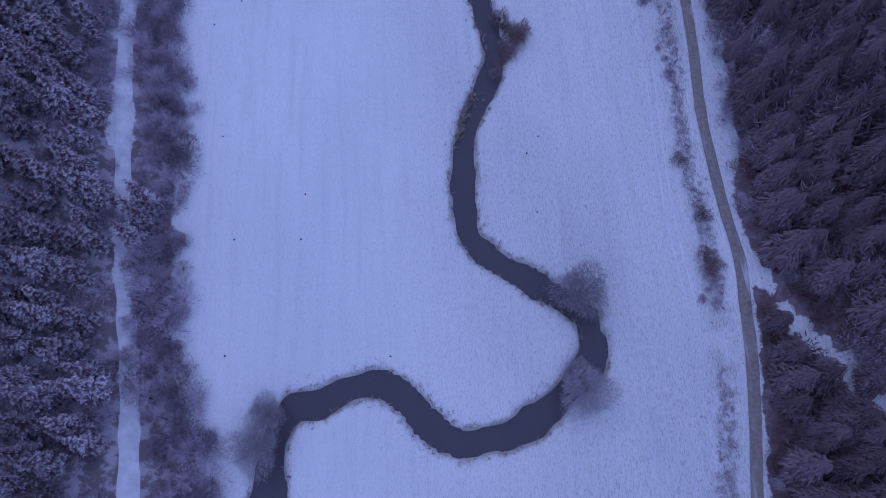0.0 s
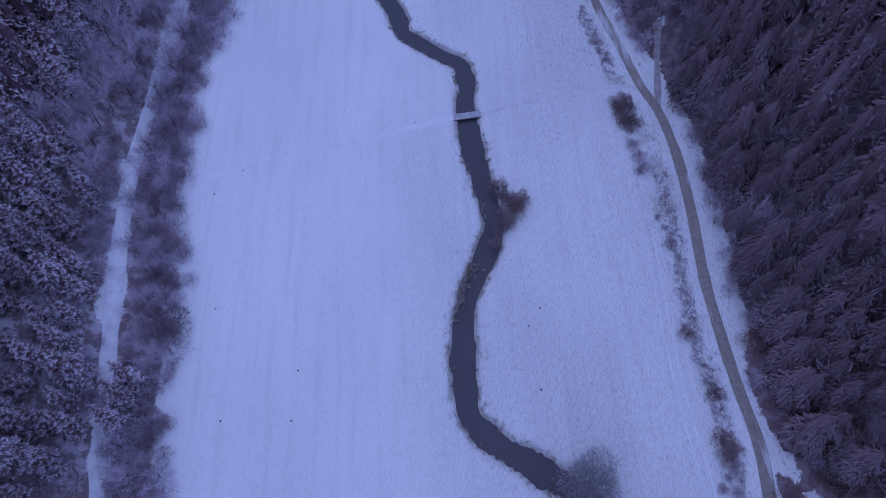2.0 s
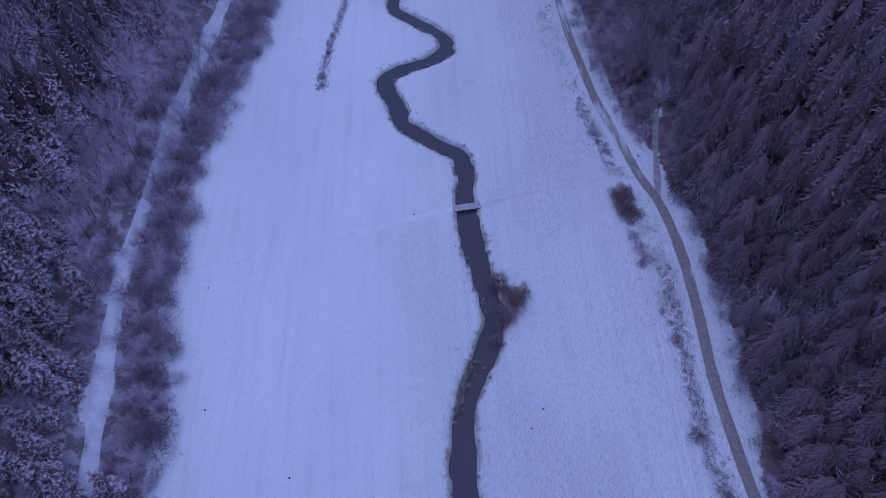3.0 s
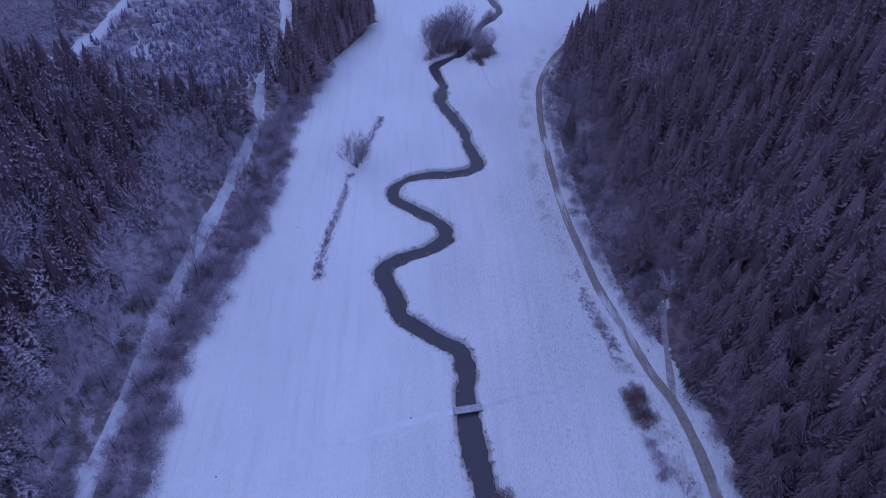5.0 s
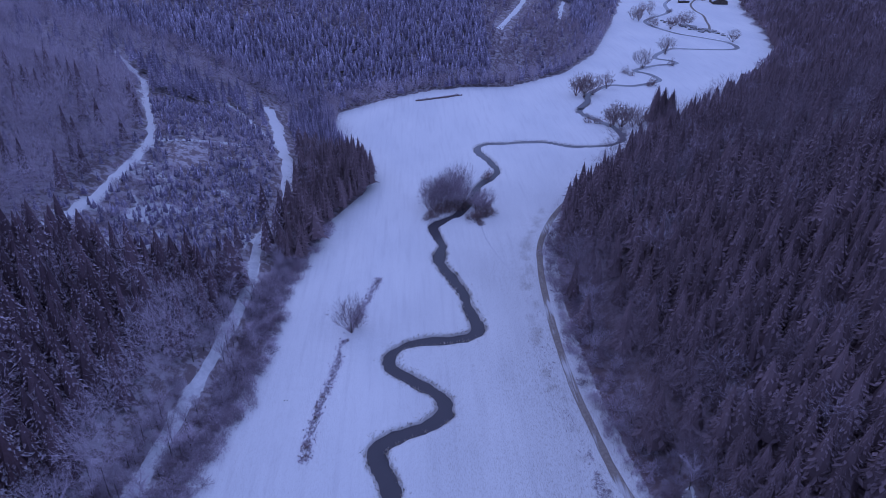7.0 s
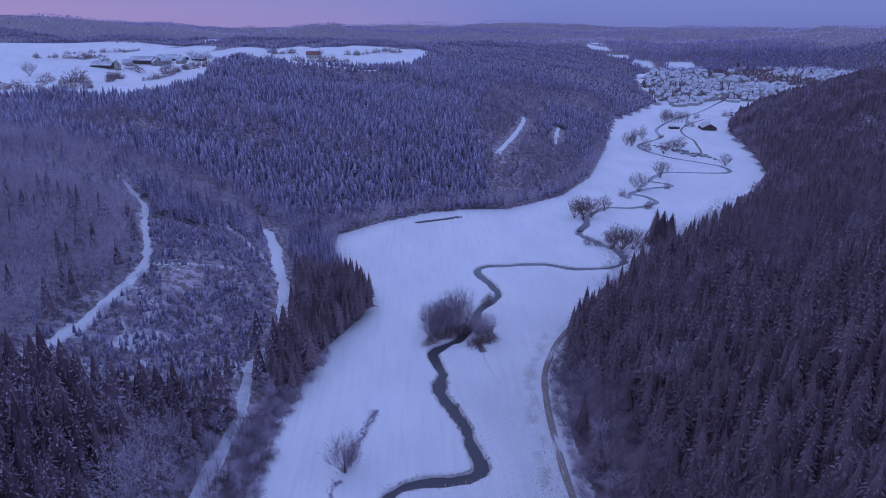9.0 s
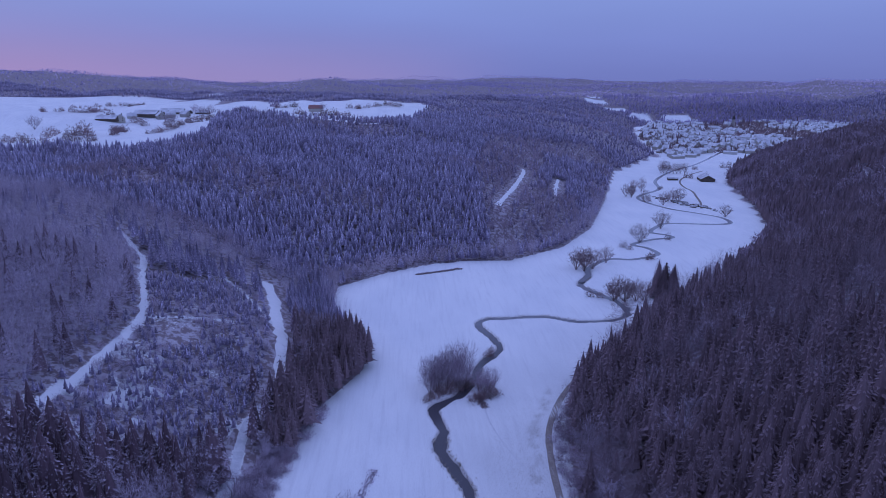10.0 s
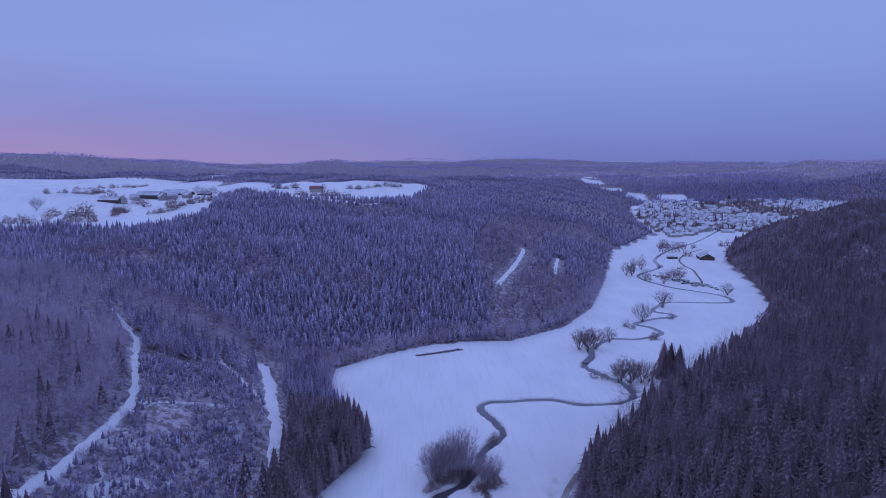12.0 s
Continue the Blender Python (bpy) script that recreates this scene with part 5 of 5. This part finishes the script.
# ---- footbridge ----
def box(bm, x0, x1, y0, y1, z0, z1, bevel=0.0):
    r = bmesh.ops.create_cube(bm, size=1.0, matrix=Matrix.Translation(((x0 + x1) / 2, (y0 + y1) / 2, (z0 + z1) / 2)) @ Matrix.Diagonal((x1 - x0, y1 - y0, z1 - z0, 1)))
    if bevel:
        bmesh.ops.bevel(bm, geom=list({e for v in r["verts"] for e in v.link_edges}), offset=bevel, segments=1, affect="EDGES")


def part(name, bm, mat, parent, label=""):
    me = bpy.data.meshes.new(name)
    bm.to_mesh(me)
    bm.free()
    return put(name, me, mat, parent, label)


def boxes(name, mat, parent, dims, label="", bevel=0.0):
    bm = bmesh.new()
    for d in dims:
        box(bm, *d, bevel)
    return part(name, bm, mat, parent, label)


bridge = tagged(new("footbridge"), "low plank footbridge under thin snow across the river", "bridge")
bridge.matrix_world = pose(11.3, 116.9, 0, 0, 0, 8)
for yy in (-0.75, 0.65):
    boxes("beam", TIMBER, bridge, [(-3.1, 3.1, yy, yy + 0.22, -0.28, 0.06)], "", 0.02)
for k in range(21):
    boxes("plank", PLANK, bridge, [(-3.15 + 0.3 * k, -3.15 + 0.3 * k + 0.27, -0.95, 0.95, 0.065, 0.13)])
bm = bmesh.new()
bmesh.ops.create_grid(bm, x_segments=24, y_segments=8, size=1.0, matrix=Matrix.Translation((0, 0.02, 0.17)) @ Matrix.Diagonal((3.1, 0.9, 1, 1)))
for v in bm.verts:
    v.co.z += 0.05 * noise.noise(v.co * 1.7) - 0.03 * abs(v.co.y) ** 3
part("snow_cover", bm, DECK_SNOW, bridge, "thin trodden snow on the deck")

# ---- molehills dotted over the meadow ----
def molehill():
    bm = bmesh.new()
    bmesh.ops.create_icosphere(bm, subdivisions=2, radius=0.32)
    for v in bm.verts:
        v.co *= 1 + 0.3 * noise.noise(v.co * 4)
        v.co.z = max(v.co.z, -0.08) * 0.6
    me = bpy.data.meshes.new("molehill")
    bm.to_mesh(me)
    bm.free()
    me.materials.append(SOIL)
    return me


mole = molehill()
for x, y in [(-44.8, 97.2), (-41.2, 69.8), (-24.3, 56.3), (-24.9, 46.9), (-37.6, 47.4), (-37.9, 25.1), (-8.3, 23.7), (-39.3, 103.2), (20.5, 50.5), (19.6, 63.3), (-47.0, 59.0), (22.2, 67.0), (-1.0, 115.3), (-32.8, 181.5), (-32.0, 181.6)]:
    ob = tagged(new("molehill", mole), "small dark earth mound in the snowy meadow", "molehill", "molehills")
    ob.location, ob.rotation_euler, ob.scale = (x, y, height(np.array([(x, y)]))[0]), (0, 0, x), (0.55, 0.55, 0.55)


# ---- buildings ----
def gable_wall(w, d, h, rise):
    """House body with gables along y, base at z 0."""
    v = [(-w / 2, -d / 2, -0.8), (w / 2, -d / 2, -0.8), (w / 2, d / 2, -0.8), (-w / 2, d / 2, -0.8), (-w / 2, -d / 2, h), (w / 2, -d / 2, h), (w / 2, d / 2, h), (-w / 2, d / 2, h), (0, -d / 2, h + rise), (0, d / 2, h + rise)]
    bm = bmesh.new()
    vs = [bm.verts.new(c) for c in v]
    for f in ((0, 1, 5, 8, 4), (1, 2, 6, 5), (2, 3, 7, 9, 6), (3, 0, 4, 7), (0, 3, 2, 1)):
        bm.faces.new([vs[i] for i in f])
    return bm


def gable_roof(w, d, h, rise, over, thick, x_sides=(-1, 1)):
    bm = bmesh.new()
    k = rise / (w / 2)
    for s in x_sides:
        a, b = (0.0, h + rise + 0.02), (s * (w / 2 + over), h - k * over + 0.02)
        low = [bm.verts.new((x, y, z)) for x, z in (a, b) for y in (-d / 2 - over, d / 2 + over)]
        top = [bm.verts.new((x, y, z + thick)) for x, z in (a, b) for y in (-d / 2 - over, d / 2 + over)]
        for f in ((0, 1, 3, 2),):
            bm.faces.new([low[i] for i in f])
            bm.faces.new([top[i] for i in f])
        for i, j in ((0, 1), (1, 3), (3, 2), (2, 0)):
            bm.faces.new([low[i], low[j], top[j], top[i]])
    bmesh.ops.recalc_face_normals(bm, faces=bm.faces)
    return bm


def house_kind(name, w, d, h, rise, wall_mat, roof_mat, label, category, group, windows=True, chimney=True):
    root = tagged(new(name), label, category, group)
    wall = part("wall", gable_wall(w, d, h, rise), wall_mat, root)
    roof = part("roof", gable_roof(w, d, h, rise, 0.6, 0.3), roof_mat, root, "snow-covered gable roof" if roof_mat is ROOF_SNOW else "")
    if chimney:
        boxes("chimney", TIMBER, roof, [(w * 0.12, w * 0.12 + 0.7, d * 0.1, d * 0.1 + 0.7, h + rise * 0.5, h + rise + 1.0)])
    if windows:
        for s in (-1, 1):
            for u in (-0.25, 0.25):
                for zz in ((1.2,) if h < 4 else (1.2, 3.9)):
                    boxes("window", ROOF_DARK, wall, [(u * w - 0.55, u * w + 0.55, s * d / 2 - 0.03, s * d / 2 + 0.03, zz, zz + 1.2)])
    return root


def settle(pattern, x, y, turn, size=1.0):
    z = height(np.array([(x, y)]))[0]
    ob = copy_thing(pattern, pose(x, y, z, 0, 0, turn))
    ob.scale = (size, size, size)
    return ob


home = [house_kind("house", w, d, h, r, PAINT, ROOF_SNOW, "village house with light walls and snowy gable roof", "house", "village houses", False) for w, d, h, r in ((9, 11, 4.5, 4.0), (10, 14, 5.5, 4.5), (8, 9, 3.5, 3.5), (12, 18, 6.0, 4.0))]
spots = jitter(rng, 380, 1200, 1040, 1920, 20.0)
spots = spots[inside(spots, TOWN) & (fbm(spots[:, 0], spots[:, 1], 130.0) > -0.12)]
spots = spots[np.argsort(np.hypot(spots[:, 0] - 560, spots[:, 1] - 1250))][:1500]
pick = rng.random(len(spots)) < min(1.0, 300 / len(spots))
for x, y in spots[pick]:
    settle(home[rng.choice(4, p=[0.4, 0.2, 0.35, 0.05])], x, y, rng.choice([20, 110, 65]) + rng.normal(0, 12), rng.uniform(0.7, 1.05))
rest_spots = spots[~pick][:700]
box_wall = (np.array([(-.45, -.55, -.08), (.45, -.55, -.08), (.45, .55, -.08), (-.45, .55, -.08), (-.45, -.55, .42), (.45, -.55, .42), (.45, .55, .42), (-.45, .55, .42), (0, -.55, .80), (0, .55, .80)]),
            np.array([(0, 1, 5), (0, 5, 4), (4, 5, 8), (1, 2, 6), (1, 6, 5), (2, 3, 7), (2, 7, 6), (6, 7, 9), (3, 0, 4), (3, 4, 7)]), np.zeros(10))
box_roof = (np.array([(-.53, -.61, .37), (0, -.61, .83), (.53, -.61, .37), (-.53, .61, .37), (0, .61, .83), (.53, .61, .37), (-.53, -.61, .34), (0, -.61, .80), (.53, -.61, .34), (-.53, .61, .34), (0, .61, .80), (.53, .61, .34)]),
            np.array([(0, 1, 4), (0, 4, 3), (1, 2, 5), (1, 5, 4), (6, 10, 7), (6, 9, 10), (7, 11, 8), (7, 10, 11), (0, 7, 1), (0, 6, 7), (1, 7, 8), (1, 8, 2), (3, 4, 10), (3, 10, 9), (4, 5, 11), (4, 11, 10), (0, 3, 9), (0, 9, 6), (2, 8, 11), (2, 11, 5)]), np.zeros(12))
for tpl, mat, nm, lb in ((box_wall, PAINT, "village_walls", "walls of the more distant village houses"), (box_roof, ROOF_SNOW, "village_roofs", "snowy gable roofs of the more distant village houses")):
    twin = np.random.default_rng(77)
    n = len(rest_spots)
    v, f, sn, tn = scatter(tpl, at_height(rest_spots), twin.uniform(7, 11, n), np.radians(twin.choice([20, 110, 65], n) + twin.normal(0, 12, n)), np.ones(n), np.zeros(n))
    put(nm, mesh_data(nm, v, f), mat, label=lb, category="houses", kind="stuff")
# farms
farm_home = house_kind("farmhouse", 10, 13, 4.5, 4.5, PAINT, ROOF_SNOW, "light-walled farmhouse with snowy gable roof on the plateau", "house", "plateau farm")
barn = house_kind("barn", 16, 30, 3.4, 4.5, TIMBER, ROOF_SNOW, "long dark timber barn with snowy roof on the plateau", "barn", "plateau farm", False, False)
for x, y, turn, k in ((-327, 942, 80, 1.0), (-303, 965, 95, 0.95), (-322, 813, 85, 0.75), (-285, 955, 70, 0.6), (-262, 955, 90, 0.55)):
    settle(barn, x, y, turn, k)
for x, y, turn, k in ((-311, 819, 20, 0.9), (-305, 925, 30, 1.0), (-296, 934, 110, 0.9), (-275, 925, 60, 0.8), (-340, 925, 100, 0.8)):
    settle(farm_home, x, y, turn, k)
RED_ROOF = plain("red_tile_roof", (0.25, 0.085, 0.075), (0.36, 0.22, 0.21), 0.8)
red = house_kind("farmhouse", 10, 16, 4.0, 3.5, PAINT, RED_ROOF, "lone house with red roof at the field's edge", "house", "", True, True)
settle(red, -131, 1058, 88, 1.15)
valley_barn = house_kind("barn", 17, 26, 3.4, 4.5, TIMBER, ROOF_SNOW, "broad dark barn with snowy roof in the valley meadow", "barn", "", False, False)
settle(valley_barn, 362, 850, -12, 0.95)
shed = house_kind("field_shed", 5, 12, 2.6, 1.0, TIMBER, ROOF_SNOW, "small open field shed with snowy roof", "shed", "", False, False)
settle(shed, 323, 855, 85, 1.0)
hall = house_kind("hall", 18, 34, 6, 3, PAINT, ROOF_SNOW, "large pale hall with snowy roof at the village edge", "hall", "village halls", False, False)
for x, y, turn in ((414, 1072, 100), (438, 1086, 80), (520, 1120, 60), (605, 1150, 110), (700, 1330, 70)):
    settle(hall, x, y, turn, 0.6)
church = tagged(new("church"), "village church with pointed tower among snowy roofs", "church")
part("nave", gable_wall(12, 28, 9, 7), PAINT, church)
part("nave_roof", gable_roof(12, 28, 9, 7, 0.5, 0.3), ROOF_SNOW, church)
boxes("tower", PAINT, church, [(-3.5, 3.5, -21.5, -14.3, -0.5, 24)])
bm = bmesh.new()
bmesh.ops.create_cone(bm, segments=8, radius1=5, radius2=0.05, depth=16, cap_ends=True, matrix=Matrix.Translation((0, -17.9, 32.02)))
part("spire", bm, ROOF_DARK, church)
church.matrix_world = pose(760, 1640, height(np.array([(760.0, 1640.0)]))[0], 0, 0, 30) @ Matrix.Scale(0.75, 4)
for p in home + [farm_home, barn, red, valley_barn, shed, hall]:
    drop(p)

# garden trees between the houses
yard = jitter(rng, 380, 1200, 1040, 1800, 11.0)
yard = yard[inside(yard, FLOOR_POLY) & (yard[:, 1] > 1130) & (fbm(yard[:, 0] + 300, yard[:, 1], 90.0) > -0.05 - 0.4 * (fbm(yard[:, 0], yard[:, 1], 130.0) < -0.12))]
wood("garden_trees", TOWN_BUSHES, at_height(yard), rng.uniform(3.5, 8, len(yard)), SCRUB, rng, "bare garden trees between the village houses", "trees")
wood("garden_conifers", BACK_SPRUCES, at_height(yard[1::9]), rng.uniform(9, 17, len(yard[1::9])), SPRUCE_DARK, rng, "dark conifers between the village houses", "trees")

# timber yard by the river
stack = tagged(new("timber_stack"), "snow-capped stack of boards and logs in the timber yard", "timber stack", "timber yard stacks")
bm = bmesh.new()
bmesh.ops.create_cone(bm, segments=6, radius1=0.32, radius2=0.28, depth=6, cap_ends=True, matrix=pose(0, 0, 0, 0, 90, 0))
log_mesh = bpy.data.meshes.new("log")
bm.to_mesh(log_mesh)
bm.free()
for k in range(5):
    for j in range(3 - (k % 2)):
        put("log", log_mesh, TIMBER, stack).location = (0, -0.7 + 0.66 * j + 0.33 * (k % 2), 0.3 + 0.52 * k)
bm = bmesh.new()
bmesh.ops.create_grid(bm, x_segments=8, y_segments=4, size=1, matrix=Matrix.Translation((0, 0, 2.75)) @ Matrix.Diagonal((3.2, 1.45, 1, 1)))
for v in bm.verts:
    v.co.z += 0.1 * noise.noise(v.co * 2) - 0.42 * abs(v.co.y) ** 2
part("snow_cap", bm, ROOF_SNOW, stack, "lumpy snow cap")
for k in range(60):
    u = rng.random()
    x, y = 258 + 30 * u + rng.normal(0, 1.5), 706 - 50 * u + rng.uniform(0, 32)
    o = settle(stack, x, y, rng.choice([30, 120]) + rng.normal(0, 10), rng.uniform(0.5, 0.9))
    o.scale[2] *= 0.55
drop(stack)

# trees, hedges and copses on the plateau fields
copies("shrub", FAR_BUSHES, SCRUB, [(-326, 698), (-286, 646), (-282, 652), (-281, 667), (-274, 656), (-301, 833), (-290, 826), (-237, 758), (-411, 970), (-400, 965), (-330, 836), (-200, 890), (-158, 930), (-150, 1022), (-112, 1000), (-100, 1003), (-86, 1100), (-72, 1095)], 7, 11, 0.8, 1.2, "brown round copse bush on the snowy plateau field", "bush", "plateau bushes")
lone = [tree_kind("field_tree", WILLOWS[0], TWIGS, 0.3, 0.02, 0.008, "lone leafless tree in a snowy plateau field", "tree", "field trees")]
trees(lone, [(-366, 748), (-121, 1053), (-238, 760), (-270, 950), (-242, 917), (-255, 930)], 10, 14, 0.7, 0.9)
drop(lone[0])
copies("shrub", FAR_BUSHES, SCRUB_RED, [(434, 962), (443, 963), (455, 966), (372, 872), (351, 868), (346, 872)], 7, 10, 0.55, 0.7, "dark dense round tree near the valley barn", "tree", "trees by the barn")
hedge_spots = np.vstack([spline(h, 6.0) for h in ([(-470, 970), (-430, 985), (-400, 980)], [(-485, 1090), (-430, 1110), (-380, 1080)], [(-282, 730), (-262, 700), (-253, 660)], [(-246, 720), (-232, 750), (-222, 800)],
                                                  [(-232, 900), (-205, 915), (-185, 905)], [(-245, 880), (-215, 870)], [(-75, 1098), (-50, 1104), (-15, 1150)], [(-140, 1010), (-100, 1000), (-80, 1000)], [(-190, 1062), (-160, 1064)], [(-260, 640), (-300, 615), (-340, 600)])])
hedge_spots = hedge_spots + rng.normal(0, 2.0, hedge_spots.shape)
wood("field_hedges", FAR_BUSHES, at_height(hedge_spots), rng.uniform(4, 8, len(hedge_spots)), SCRUB, rng, "leafless hedges between the snowy plateau fields", "hedge")
